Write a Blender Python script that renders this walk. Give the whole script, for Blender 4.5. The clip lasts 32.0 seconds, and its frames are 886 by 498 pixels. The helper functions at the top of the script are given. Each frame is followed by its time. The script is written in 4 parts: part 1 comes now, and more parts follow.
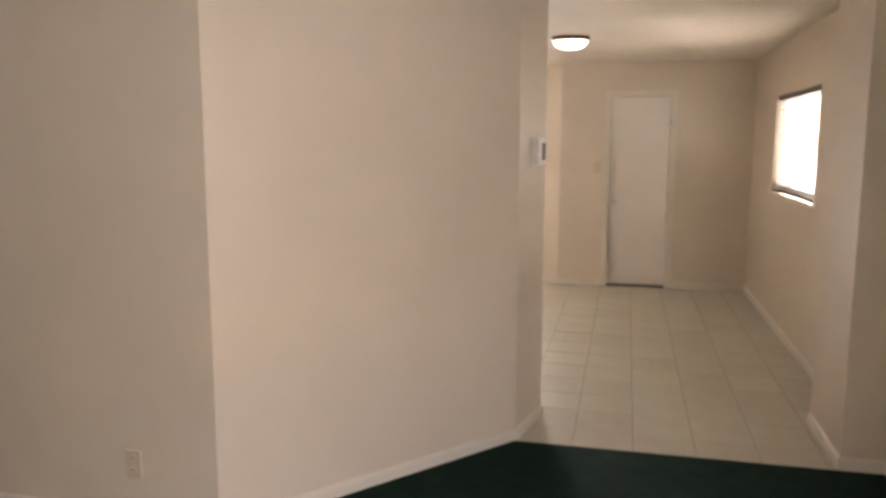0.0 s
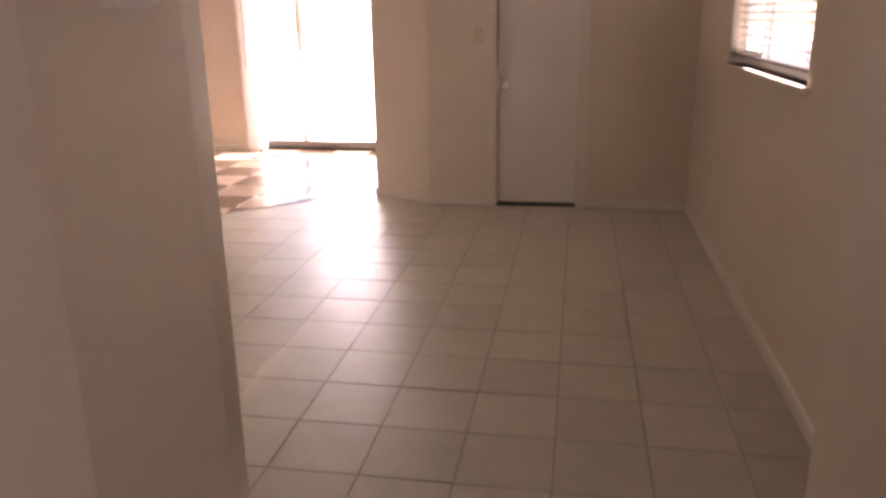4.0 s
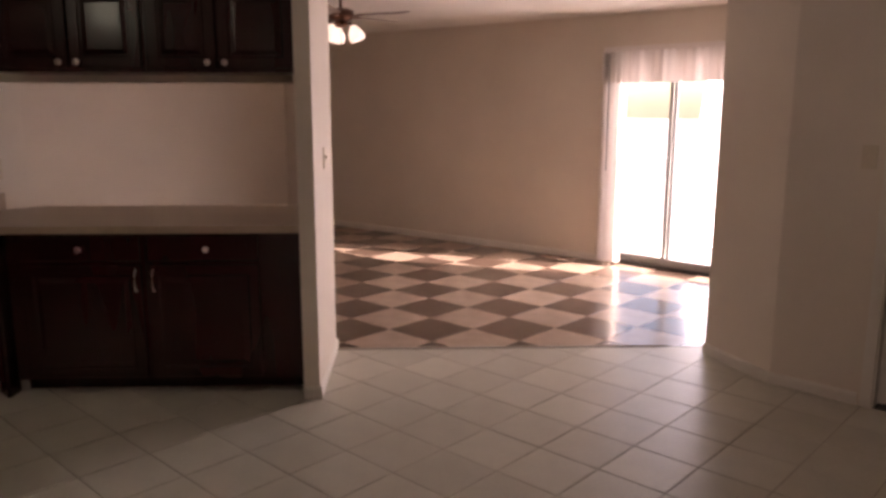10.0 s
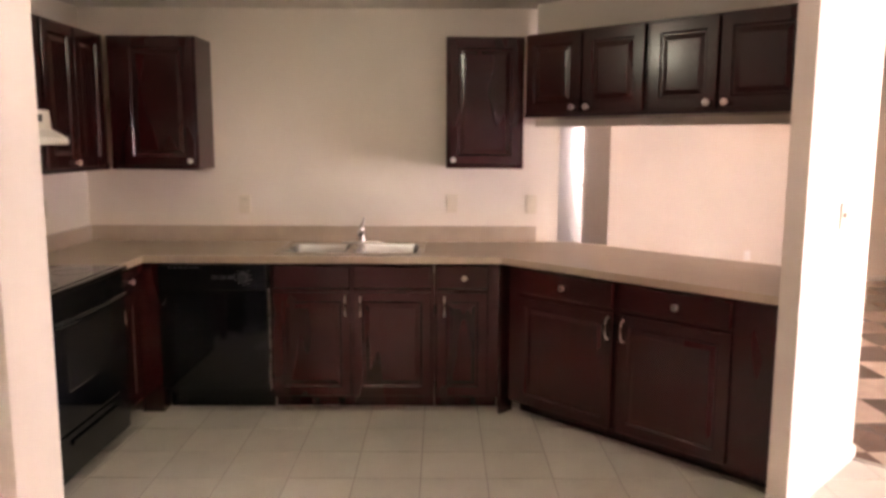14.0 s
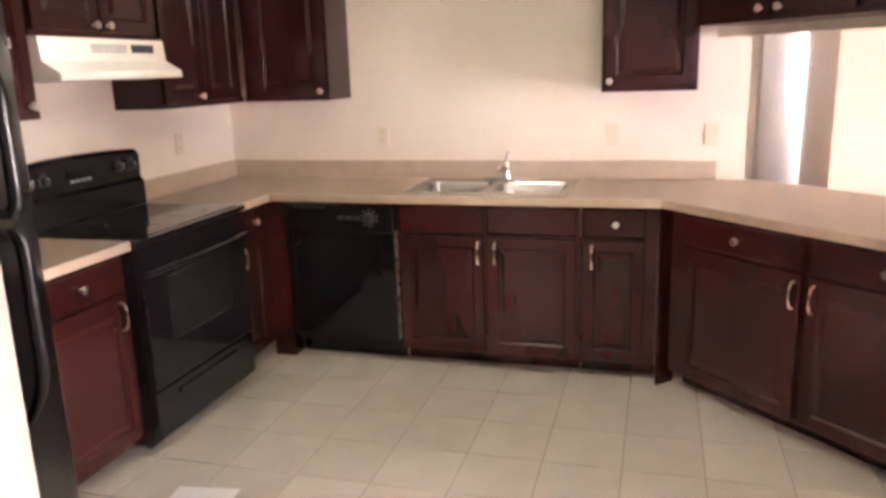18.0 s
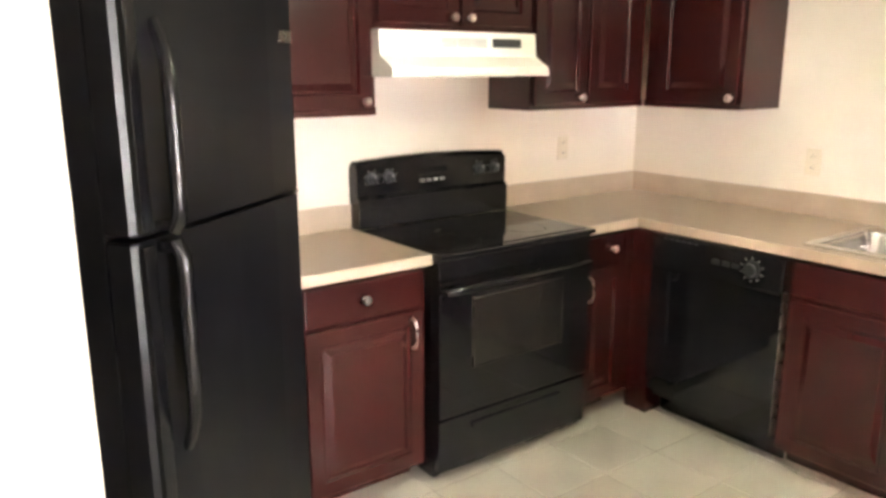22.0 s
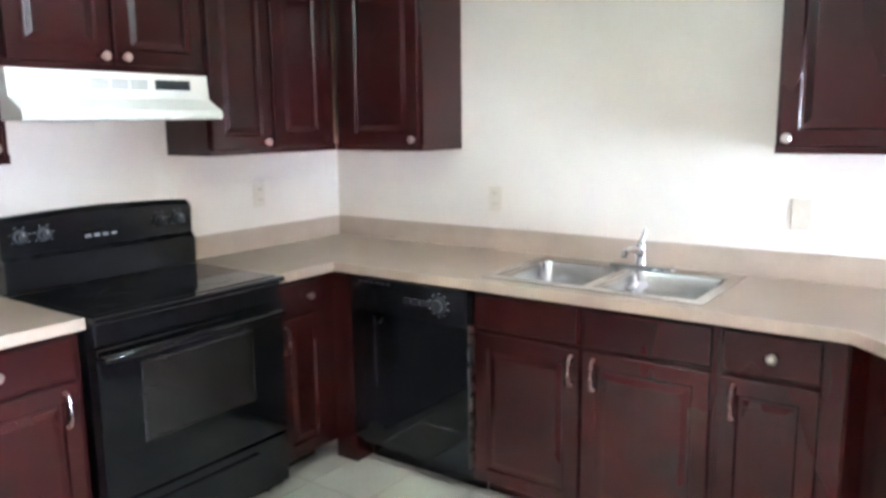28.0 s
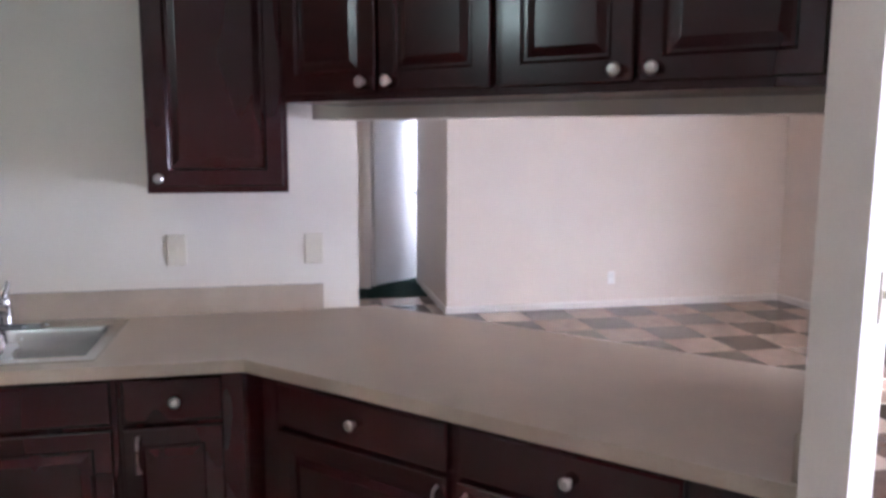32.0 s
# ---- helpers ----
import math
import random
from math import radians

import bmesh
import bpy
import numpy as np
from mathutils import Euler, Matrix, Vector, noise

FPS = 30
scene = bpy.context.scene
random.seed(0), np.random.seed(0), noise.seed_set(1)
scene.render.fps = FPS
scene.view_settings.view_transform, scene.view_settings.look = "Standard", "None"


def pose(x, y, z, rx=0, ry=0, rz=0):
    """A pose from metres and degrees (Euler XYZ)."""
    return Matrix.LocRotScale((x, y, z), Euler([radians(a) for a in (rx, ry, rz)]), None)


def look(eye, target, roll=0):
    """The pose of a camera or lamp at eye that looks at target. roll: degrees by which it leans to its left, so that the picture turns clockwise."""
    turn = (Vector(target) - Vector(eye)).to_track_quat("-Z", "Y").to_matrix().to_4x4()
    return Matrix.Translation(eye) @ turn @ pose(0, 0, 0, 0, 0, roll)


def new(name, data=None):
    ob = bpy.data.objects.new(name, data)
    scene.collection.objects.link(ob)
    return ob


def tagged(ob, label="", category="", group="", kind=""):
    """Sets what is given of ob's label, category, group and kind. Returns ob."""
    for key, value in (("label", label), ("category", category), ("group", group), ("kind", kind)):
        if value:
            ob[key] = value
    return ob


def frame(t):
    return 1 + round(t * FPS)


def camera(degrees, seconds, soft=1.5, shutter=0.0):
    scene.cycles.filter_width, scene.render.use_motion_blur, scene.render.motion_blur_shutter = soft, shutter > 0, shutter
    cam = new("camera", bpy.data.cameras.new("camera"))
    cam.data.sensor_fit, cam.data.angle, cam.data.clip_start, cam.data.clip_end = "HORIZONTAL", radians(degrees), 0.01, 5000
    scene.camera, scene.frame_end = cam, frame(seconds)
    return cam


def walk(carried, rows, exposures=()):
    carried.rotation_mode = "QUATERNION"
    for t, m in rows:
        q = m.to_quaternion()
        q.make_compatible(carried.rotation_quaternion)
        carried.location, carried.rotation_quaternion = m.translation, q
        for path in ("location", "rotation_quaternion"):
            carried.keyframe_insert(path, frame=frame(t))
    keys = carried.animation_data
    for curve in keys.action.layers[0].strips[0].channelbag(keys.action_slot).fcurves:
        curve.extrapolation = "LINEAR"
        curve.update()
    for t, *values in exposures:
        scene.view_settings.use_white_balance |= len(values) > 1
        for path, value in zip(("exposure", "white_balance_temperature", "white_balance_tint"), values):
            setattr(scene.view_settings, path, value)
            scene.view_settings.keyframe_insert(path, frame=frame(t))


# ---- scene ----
cam = camera(60.2, 32.0, 3.3)
PATH = [
    (0, (0.374, -2.369, 1.540), (-0.085, -0.443, 1.258), 0.1),
    (0.5, (0.430, -1.821, 1.478), (0.161, 0.134, 1.157), -0),
    (1, (0.453, -1.445, 1.427), (0.296, 0.520, 1.088), -0.1),
    (1.5, (0.493, -1.106, 1.428), (0.401, 0.860, 1.073), -0.1),
    (2, (0.585, -0.799, 1.436), (0.498, 1.164, 1.060), -0.1),
    (2.5, (0.629, -0.484, 1.438), (0.534, 1.472, 1.033), -0.4),
    (3, (0.660, -0.240, 1.421), (0.520, 1.703, 0.970), -0.6),
    (3.5, (0.692, -0.056, 1.430), (0.464, 1.861, 0.908), -1.6),
    (4, (0.797, 0.201, 1.380), (0.462, 2.086, 0.800), -0.9),
    (4.5, (0.757, 0.255, 1.416), (0.379, 2.108, 0.766), -1.4),
    (6.5, (1.074, 0.539, 1.548), (0.412, 2.308, 0.891), -1.5),
    (7, (1.062, 0.715, 1.491), (0.356, 2.500, 0.930), -0.8),
    (7.5, (1.129, 0.924, 1.483), (0.349, 2.696, 0.983), -1.1),
    (8, (1.145, 1.059, 1.443), (0.319, 2.824, 0.992), -0.8),
    (8.5, (1.144, 1.186, 1.446), (0.274, 2.936, 1.021), -0.1),
    (9, (1.126, 1.301, 1.471), (0.191, 3.022, 1.066), 0.3),
    (9.5, (1.137, 1.498, 1.481), (0.031, 3.120, 1.097), 0.2),
    (10, (1.098, 1.724, 1.503), (-0.239, 3.164, 1.134), 0.1),
    (10.5, (1.017, 1.871, 1.517), (-0.534, 3.086, 1.174), -0.1),
    (11, (0.987, 2.143, 1.452), (-0.778, 3.039, 1.166), -0.9),
    (11.5, (1.1, 2.269, 1.532), (-0.796, 2.842, 1.253), -1.2),
    (12, (1.148, 2.326, 1.574), (-0.802, 2.673, 1.295), -0.9),
    (12.5, (1.135, 2.413, 1.535), (-0.838, 2.607, 1.277), -0.4),
    (13, (1.109, 2.454, 1.555), (-0.869, 2.579, 1.286), -0.1),
    (13.5, (1.096, 2.525, 1.551), (-0.884, 2.597, 1.278), 0.2),
    (14, (1.055, 2.622, 1.535), (-0.925, 2.627, 1.256), 0.2),
    (14.5, (0.997, 2.652, 1.538), (-0.979, 2.618, 1.233), -0.0),
    (16.5, (0.675, 2.7, 1.512), (-1.273, 2.511, 1.101), -0.8),
    (17, (0.625, 2.751, 1.515), (-1.308, 2.48, 1.081), -0.9),
    (17.5, (0.548, 2.819, 1.523), (-1.363, 2.439, 1.071), -1.4),
    (18, (0.449, 2.934, 1.518), (-1.421, 2.398, 1.057), -1.8),
    (18.5, (0.334, 2.977, 1.524), (-1.49, 2.312, 1.044), -1.8),
    (19, (0.228, 2.962, 1.521), (-1.552, 2.198, 1.022), -1.3),
    (19.5, (0.079, 2.991, 1.517), (-1.634, 2.098, 1.0), -0.9),
    (20, (-0.058, 3.098, 1.516), (-1.673, 2.039, 0.996), -1.0),
    (20.5, (-0.175, 3.137, 1.515), (-1.693, 1.94, 1.001), -0.9),
    (21, (-0.279, 3.066, 1.515), (-1.712, 1.766, 1.011), -0.4),
    (21.5, (-0.365, 3.064, 1.531), (-1.68, 1.639, 1.04), -0.2),
    (22, (-0.458, 3.096, 1.539), (-1.623, 1.536, 1.081), -0.1),
    (22.5, (-0.551, 3.13, 1.564), (-1.541, 1.447, 1.134), 0.1),
    (23, (-0.603, 3.084, 1.579), (-1.462, 1.324, 1.17), 0.3),
    (23.5, (-0.627, 3.065, 1.572), (-1.432, 1.276, 1.183), 0.4),
    (24, (-0.642, 3.064, 1.573), (-1.491, 1.294, 1.191), 0.6),
    (24.5, (-0.647, 3.059, 1.571), (-1.566, 1.322, 1.195), 0.9),
    (26.5, (-0.702, 3.116, 1.551), (-1.861, 1.529, 1.182), -0.2),
    (27, (-0.755, 3.152, 1.551), (-2.06, 1.682, 1.182), -0.1),
    (27.5, (-0.735, 3.254, 1.469), (-2.214, 1.945, 1.159), -0.2),
    (28, (-0.767, 3.237, 1.496), (-2.369, 2.085, 1.165), -0.7),
    (28.5, (-0.799, 3.209, 1.484), (-2.516, 2.236, 1.163), -0.8),
    (29, (-0.73, 3.198, 1.497), (-2.547, 2.426, 1.18), -0.7),
    (29.5, (-0.695, 3.189, 1.544), (-2.581, 2.613, 1.207), -0.7),
    (30, (-0.719, 3.237, 1.554), (-2.648, 2.823, 1.224), -0.5),
    (30.5, (-0.761, 3.233, 1.547), (-2.725, 3.02, 1.236), -0.4),
    (31, (-0.794, 3.161, 1.552), (-2.771, 3.197, 1.255), 0.1),
    (31.5, (-0.819, 3.109, 1.553), (-2.782, 3.368, 1.267), 0.3),
    (32, (-0.825, 3.09, 1.557), (-2.764, 3.489, 1.272), 0.2),
]
EXPOSURES = [
    (0.0, 3.98, 7300, 22), (2.0, 3.58, 7400, 33), (4.0, 3.08, 7700, 42), (7.0, 2.90, 7400, 39), (9.0, 2.40, 7600, 40), (10.5, 2.13, 7600, 40),
    (11.0, 2.66, 7400, 38), (12.0, 3.70, 7300, 39), (13.0, 4.03, 7400, 38), (17.0, 4.78, 7000, 32), (19.0, 5.21, 6900, 31), (21.0, 5.63, 6900, 14),
    (23.0, 5.38, 6800, 22), (24.0, 5.00, 6800, 23), (26.5, 5.68, 5250, 9), (28.0, 5.38, 5200, 13), (30.0, 4.81, 5200, 19), (31.0, 4.23, 5200, 22),
    (32.0, 3.96, 5200, 23),
]
walk(cam, [(t, look(eye, target, roll)) for t, eye, target, roll in PATH], EXPOSURES)
# ---- world, sun, large lights ----
SUN_EL, SUN_AZ = radians(26.9), math.atan2(0.91, 0.41)   # azimuth from +y towards +x
world = bpy.data.worlds.new("world")
scene.world = world
world.use_nodes = True
wn = world.node_tree.nodes
sky = wn.new("ShaderNodeTexSky")
sky.sky_type = "NISHITA"
sky.sun_disc = False
sky.sun_elevation = SUN_EL
sky.sun_rotation = SUN_AZ
wn["Background"].inputs["Strength"].default_value = 0.105
world.node_tree.links.new(sky.outputs[0], wn["Background"].inputs["Color"])


def lamp(name, kind, m, power, colour, **more):
    data = bpy.data.lights.new(name, kind)
    data.energy, data.color = power, colour
    for key, value in more.items():
        if key == "size":
            data.size = value
        elif key == "size_y":
            data.shape, data.size_y = "RECTANGLE", value
        elif key == "radius":
            data.shadow_soft_size = value
        elif key == "angle":
            data.angle = value
    ob = new(name, data)
    ob.matrix_basis = m
    return ob


sun_way = Vector((math.sin(SUN_AZ) * math.cos(SUN_EL), math.cos(SUN_AZ) * math.cos(SUN_EL), math.sin(SUN_EL)))
lamp("sun", "SUN", look(sun_way * 20, (0, 0, 0)), 5.0, (1.0, 0.93, 0.82), angle=radians(0.6))
CEIL = 2.335
lamp("slider_daylight", "AREA", look((-1.70, 9.45, 1.30), (-6.4, 4.0, 2.2)), 39, (0.95, 0.97, 1.0), size=3.2, size_y=2.7)
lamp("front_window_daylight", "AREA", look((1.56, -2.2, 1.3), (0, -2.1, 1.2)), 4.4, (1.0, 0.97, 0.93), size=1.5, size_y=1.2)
lamp("kitchen_bulb", "POINT", pose(-2.2, 2.05, CEIL - 0.21), 0.54, (0.86, 1.0, 0.77), radius=0.09)
# back room lamp is an added fill for the hall door; no window there
lamp("back_room_fill", "AREA", look((-9.5, 5.55, 1.3), (-9.4, 3.5, 1.0)), 6.4, (0.90, 0.96, 1.0), size=0.8, size_y=1.0)
lamp("dining_bulb", "AREA", look((-0.08, 3.82, CEIL - 0.12), (-0.08, 3.8201, 0)), 0.011, (1.0, 0.90, 0.78), size=0.22, size_y=0.22)

# ---- materials ----
MATS = {}


def mat(name, colour, rough=0.6, metal=0.0, var=0.06, scale=6.0, fine=60.0, bump=0.02, coat=0.0, stretch=(1, 1, 1), rand=0.0,
        rough_var=0.08, emit=0.0, spec=0.5, detail=(4, 3)):
    """A painted, wooden, stone or metal surface with broad and fine variation of colour, gloss and relief."""
    m = bpy.data.materials.new(name)
    m.use_nodes = True
    nt = m.node_tree
    n, l = nt.nodes, nt.links
    b = n["Principled BSDF"]
    tc = n.new("ShaderNodeTexCoord")
    mp = n.new("ShaderNodeMapping")
    mp.inputs["Scale"].default_value = stretch
    l.new(tc.outputs["Object"], mp.inputs["Vector"])
    n1 = n.new("ShaderNodeTexNoise")
    n1.inputs["Scale"].default_value, n1.inputs["Detail"].default_value = scale, detail[0]
    n2 = n.new("ShaderNodeTexNoise")
    n2.inputs["Scale"].default_value, n2.inputs["Detail"].default_value = fine, detail[1]
    for q in (n1, n2):
        l.new(mp.outputs[0], q.inputs["Vector"])
    add = n.new("ShaderNodeMath")
    add.operation = "MULTIPLY_ADD"
    add.inputs[1].default_value = 0.6
    l.new(n1.outputs["Fac"], add.inputs[0])
    mul = n.new("ShaderNodeMath")
    mul.operation = "MULTIPLY"
    mul.inputs[1].default_value = 0.4
    l.new(n2.outputs["Fac"], mul.inputs[0])
    l.new(mul.outputs[0], add.inputs[2])
    ramp = n.new("ShaderNodeValToRGB")
    lo = [max(0, c * (1 - 2.2 * var)) for c in colour]
    hi = [min(1, c * (1 + 2.2 * var)) for c in colour]
    ramp.color_ramp.elements[0].position, ramp.color_ramp.elements[1].position = 0.25, 0.75
    ramp.color_ramp.elements[0].color, ramp.color_ramp.elements[1].color = (*lo, 1), (*hi, 1)
    l.new(add.outputs[0], ramp.inputs[0])
    out = ramp.outputs[0]
    if rand:
        oi = n.new("ShaderNodeObjectInfo")
        hsv = n.new("ShaderNodeHueSaturation")
        mr = n.new("ShaderNodeMapRange")
        mr.inputs[3].default_value, mr.inputs[4].default_value = 1 - rand, 1 + rand
        l.new(oi.outputs["Random"], mr.inputs[0])
        l.new(mr.outputs[0], hsv.inputs["Value"])
        l.new(out, hsv.inputs["Color"])
        out = hsv.outputs[0]
    l.new(out, b.inputs["Base Color"])
    mr2 = n.new("ShaderNodeMapRange")
    mr2.inputs[3].default_value, mr2.inputs[4].default_value = max(0.03, rough - rough_var), min(1, rough + rough_var)
    l.new(n1.outputs["Fac"], mr2.inputs[0])
    l.new(mr2.outputs[0], b.inputs["Roughness"])
    b.inputs["Metallic"].default_value = metal
    b.inputs["Specular IOR Level"].default_value = spec
    b.inputs["Coat Weight"].default_value = coat
    b.inputs["Coat Roughness"].default_value = 0.12
    if bump:
        bp = n.new("ShaderNodeBump")
        bp.inputs["Strength"].default_value, bp.inputs["Distance"].default_value = 0.5, bump
        l.new(n2.outputs["Fac"], bp.inputs["Height"])
        l.new(bp.outputs[0], b.inputs["Normal"])
    if emit:
        b.inputs["Emission Color"].default_value = (*colour, 1)
        b.inputs["Emission Strength"].default_value = emit
    MATS[name] = m
    return m


WALL = mat("cream wall paint", (0.68, 0.60, 0.51), 0.5, var=0.035, scale=1.6, fine=220, bump=0.0012)
CEILM = mat("ceiling paint", (0.74, 0.69, 0.62), 0.85, var=0.04, scale=2.0, fine=90, bump=0.004)
TRIM = mat("white trim paint", (0.70, 0.655, 0.59), 0.4, var=0.03, scale=5, fine=160, bump=0.0008)
DOORM = mat("white door paint", (0.74, 0.70, 0.66), 0.42, var=0.03, scale=3, fine=160, bump=0.0008)
CHERRY = mat("dark cherry wood", (0.030, 0.0044, 0.0042), 0.24, var=0.012, scale=1.6, fine=5, bump=0, coat=0.12, spec=0.4, stretch=(2.5, 2.5, 0.5), rough_var=0.01, detail=(0, 0))
LAM = mat("beige laminate", (0.41, 0.32, 0.24), 0.36, var=0.06, scale=9, fine=170, bump=0.0004)
BLACK = mat("black enamel", (0.005, 0.005, 0.006), 0.22, var=0.06, scale=2, fine=8, bump=0, coat=0.1, spec=0.4, rough_var=0.0, detail=(0, 0))
FRIDGE = mat("black textured fridge enamel", (0.004, 0.004, 0.005), 0.3, var=0.06, scale=2, fine=7, bump=0, spec=0.22, rough_var=0.0, detail=(0, 0))
GLOSS = mat("black glass", (0.004, 0.004, 0.005), 0.06, var=0.05, scale=2, fine=6, bump=0, rough_var=0.0, detail=(0, 0))
OVEN = mat("dark oven window glass", (0.016, 0.014, 0.012), 0.12, var=0.12, scale=3, fine=40, bump=0, rough_var=0.03)
STEEL = mat("brushed stainless steel", (0.62, 0.62, 0.61), 0.25, 1.0, var=0.04, scale=4, fine=60, bump=0)
CHROME = mat("chrome", (0.75, 0.75, 0.75), 0.12, 1.0, var=0.03, scale=8, fine=40, bump=0, rough_var=0.04)
NICKEL = mat("satin nickel", (0.62, 0.58, 0.54), 0.28, 1.0, var=0.04, scale=20, fine=90, bump=0, rough_var=0.06)
HOODM = mat("white hood enamel", (0.80, 0.78, 0.70), 0.32, var=0.03, scale=4, fine=90, bump=0.0003)
PLATE = mat("ivory plastic", (0.62, 0.54, 0.42), 0.4, var=0.03, scale=10, fine=90, bump=0)
WHITEP = mat("white plastic", (0.78, 0.76, 0.72), 0.4, var=0.03, scale=10, fine=90, bump=0)
DARKP = mat("dark grey plastic", (0.03, 0.03, 0.032), 0.4, var=0.1, scale=10, fine=90, bump=0)
GREYP = mat("grey print", (0.35, 0.35, 0.34), 0.4, var=0.05, scale=10, fine=90, bump=0)
GROUT = mat("grey grout", (0.34, 0.30, 0.25), 0.9, var=0.12, scale=8, fine=180, bump=0.003)
TILE = mat("cream ceramic tile", (0.53, 0.505, 0.43), 0.36, spec=0.28, var=0.05, scale=5, fine=70, bump=0.0006, rand=0.05)
VBASE = mat("vinyl bedding", (0.13, 0.10, 0.08), 0.8, var=0.1, scale=8, fine=100, bump=0.001)
VDARK = mat("brown vinyl tile", (0.125, 0.082, 0.062), 0.22, coat=0.25, var=0.16, scale=7, fine=60, bump=0.0005, rand=0.10)
VLIGHT = mat("tan vinyl tile", (0.43, 0.33, 0.26), 0.22, coat=0.25, var=0.10, scale=7, fine=60, bump=0.0005, rand=0.06)
RING = mat("faint grey print", (0.035, 0.035, 0.035), 0.25, var=0.05, scale=10, fine=90, bump=0)
CARPET = mat("dark green carpet", (0.006, 0.022, 0.016), 0.95, var=0.25, scale=10, fine=420, bump=0.012, spec=0.1)
ALU = mat("white door frame metal", (0.60, 0.60, 0.60), 0.4, 0.3, var=0.04, scale=6, fine=80, bump=0)
DARKF = mat("grey door frame metal", (0.22, 0.22, 0.22), 0.4, 0.5, var=0.06, scale=6, fine=80, bump=0)
# White blind parts, darkened below their own colour so sunlight doesn't clip them.
BLIND = mat("darkened white vinyl slat", (0.15, 0.148, 0.146), 0.45, var=0.03, scale=6, fine=80, bump=0)
BRONZE = mat("aged bronze", (0.12, 0.055, 0.035), 0.35, 0.8, var=0.1, scale=12, fine=80, bump=0)
BLADE = mat("brown fan blade", (0.14, 0.075, 0.045), 0.5, var=0.15, scale=5, fine=40, bump=0.0005)
GLOW = mat("lit frosted glass", (1.0, 0.90, 0.76), 0.5, var=0.01, scale=5, fine=40, bump=0, emit=0.25)
PATIO = mat("pale concrete", (0.55, 0.52, 0.48), 0.9, var=0.1, scale=1.2, fine=60, bump=0.004)
BACKDROP = mat("dark grey backdrop", (0.12, 0.12, 0.13), 0.9, var=0.1, scale=0.6, fine=20, bump=0.004)
PAPER = mat("white card", (0.82, 0.82, 0.81), 0.5, var=0.02, scale=6, fine=90, bump=0.0003)

slat_vinyl = bpy.data.materials.new("white translucent vinyl slat")
slat_vinyl.use_nodes = True
sv = slat_vinyl.node_tree
sv_mix = sv.nodes.new("ShaderNodeMixShader")
sv_thin = sv.nodes.new("ShaderNodeBsdfTranslucent")
sv_thin.inputs["Color"].default_value = (0.74, 0.66, 0.62, 1)
sv.nodes["Principled BSDF"].inputs["Base Color"].default_value = (0.76, 0.73, 0.70, 1)
sv.nodes["Principled BSDF"].inputs["Roughness"].default_value = 0.45
sv_mix.inputs[0].default_value = 0.4
sv.links.new(sv.nodes["Principled BSDF"].outputs[0], sv_mix.inputs[1])
sv.links.new(sv_thin.outputs[0], sv_mix.inputs[2])
sv.links.new(sv_mix.outputs[0], sv.nodes["Material Output"].inputs["Surface"])

glass = bpy.data.materials.new("window glass")
glass.use_nodes = True
gb = glass.node_tree.nodes["Principled BSDF"]
gb.inputs["Base Color"].default_value = (0.97, 0.99, 0.98, 1)
gb.inputs["Transmission Weight"].default_value = 1.0
gb.inputs["Roughness"].default_value = 0.0
gb.inputs["IOR"].default_value = 1.45


# ---- mesh helpers ----
def quad_mesh(loops_list, cap=True):
    """A closed mesh from loops of points, each joined to the next."""
    bm = bmesh.new()
    rows = [[bm.verts.new(p) for p in lp] for lp in loops_list]
    n = len(rows[0])
    for a, b in zip(rows, rows[1:]):
        for i in range(n):
            bm.faces.new((a[i], a[(i + 1) % n], b[(i + 1) % n], b[i]))
    if cap:
        bm.faces.new(rows[0][::-1])
        bm.faces.new(rows[-1])
    bmesh.ops.recalc_face_normals(bm, faces=bm.faces)
    return bm


def box(x0, y0, z0, x1, y1, z1, bevel=0.0):
    bm = bmesh.new()
    bmesh.ops.create_cube(bm, size=1)
    for v in bm.verts:
        v.co = Vector((x0 + (v.co.x + 0.5) * (x1 - x0), y0 + (v.co.y + 0.5) * (y1 - y0), z0 + (v.co.z + 0.5) * (z1 - z0)))
    if bevel:
        bmesh.ops.bevel(bm, geom=bm.edges[:], offset=bevel, segments=2, profile=0.7, affect="EDGES")
    return bm


def prism(points, z0, z1, bevel=0.0):
    bm = quad_mesh([[(x, y, z0) for x, y in points], [(x, y, z1) for x, y in points]])
    if bevel:
        top = [e for e in bm.edges if all(abs(v.co.z - z1) < 1e-6 for v in e.verts) or all(abs(v.co.z - z0) < 1e-6 for v in e.verts)]
        bmesh.ops.bevel(bm, geom=top, offset=bevel, segments=2, profile=0.7, affect="EDGES")
    return bm


def revolve(profile, seg=20, axis="z"):
    """A body of revolution from (radius, height) pairs."""
    loops = []
    for r, h in profile:
        ring = []
        for i in range(seg):
            a = 2 * math.pi * i / seg
            p = (r * math.cos(a), r * math.sin(a), h)
            ring.append(p if axis == "z" else (p[0], -p[2], p[1]))
        loops.append(ring)
    return quad_mesh(loops)


def tube(points, r, seg=10):
    """A round bar along points."""
    pts = [Vector(p) for p in points]
    loops = []
    run = pts[-1] - pts[0]
    up = Vector((0.97, 0.21, 0.13)) if abs(run.z) > 0.7 * run.length else Vector((0.13, 0.21, 0.97))
    for i, p in enumerate(pts):
        d = (pts[min(i + 1, len(pts) - 1)] - pts[max(i - 1, 0)]).normalized()
        a = d.cross(up).normalized()
        b = d.cross(a)
        rr = r[i] if isinstance(r, (list, tuple)) else r
        loops.append([p + rr * (math.cos(2 * math.pi * k / seg) * a + math.sin(2 * math.pi * k / seg) * b) for k in range(seg)])
    return quad_mesh(loops)


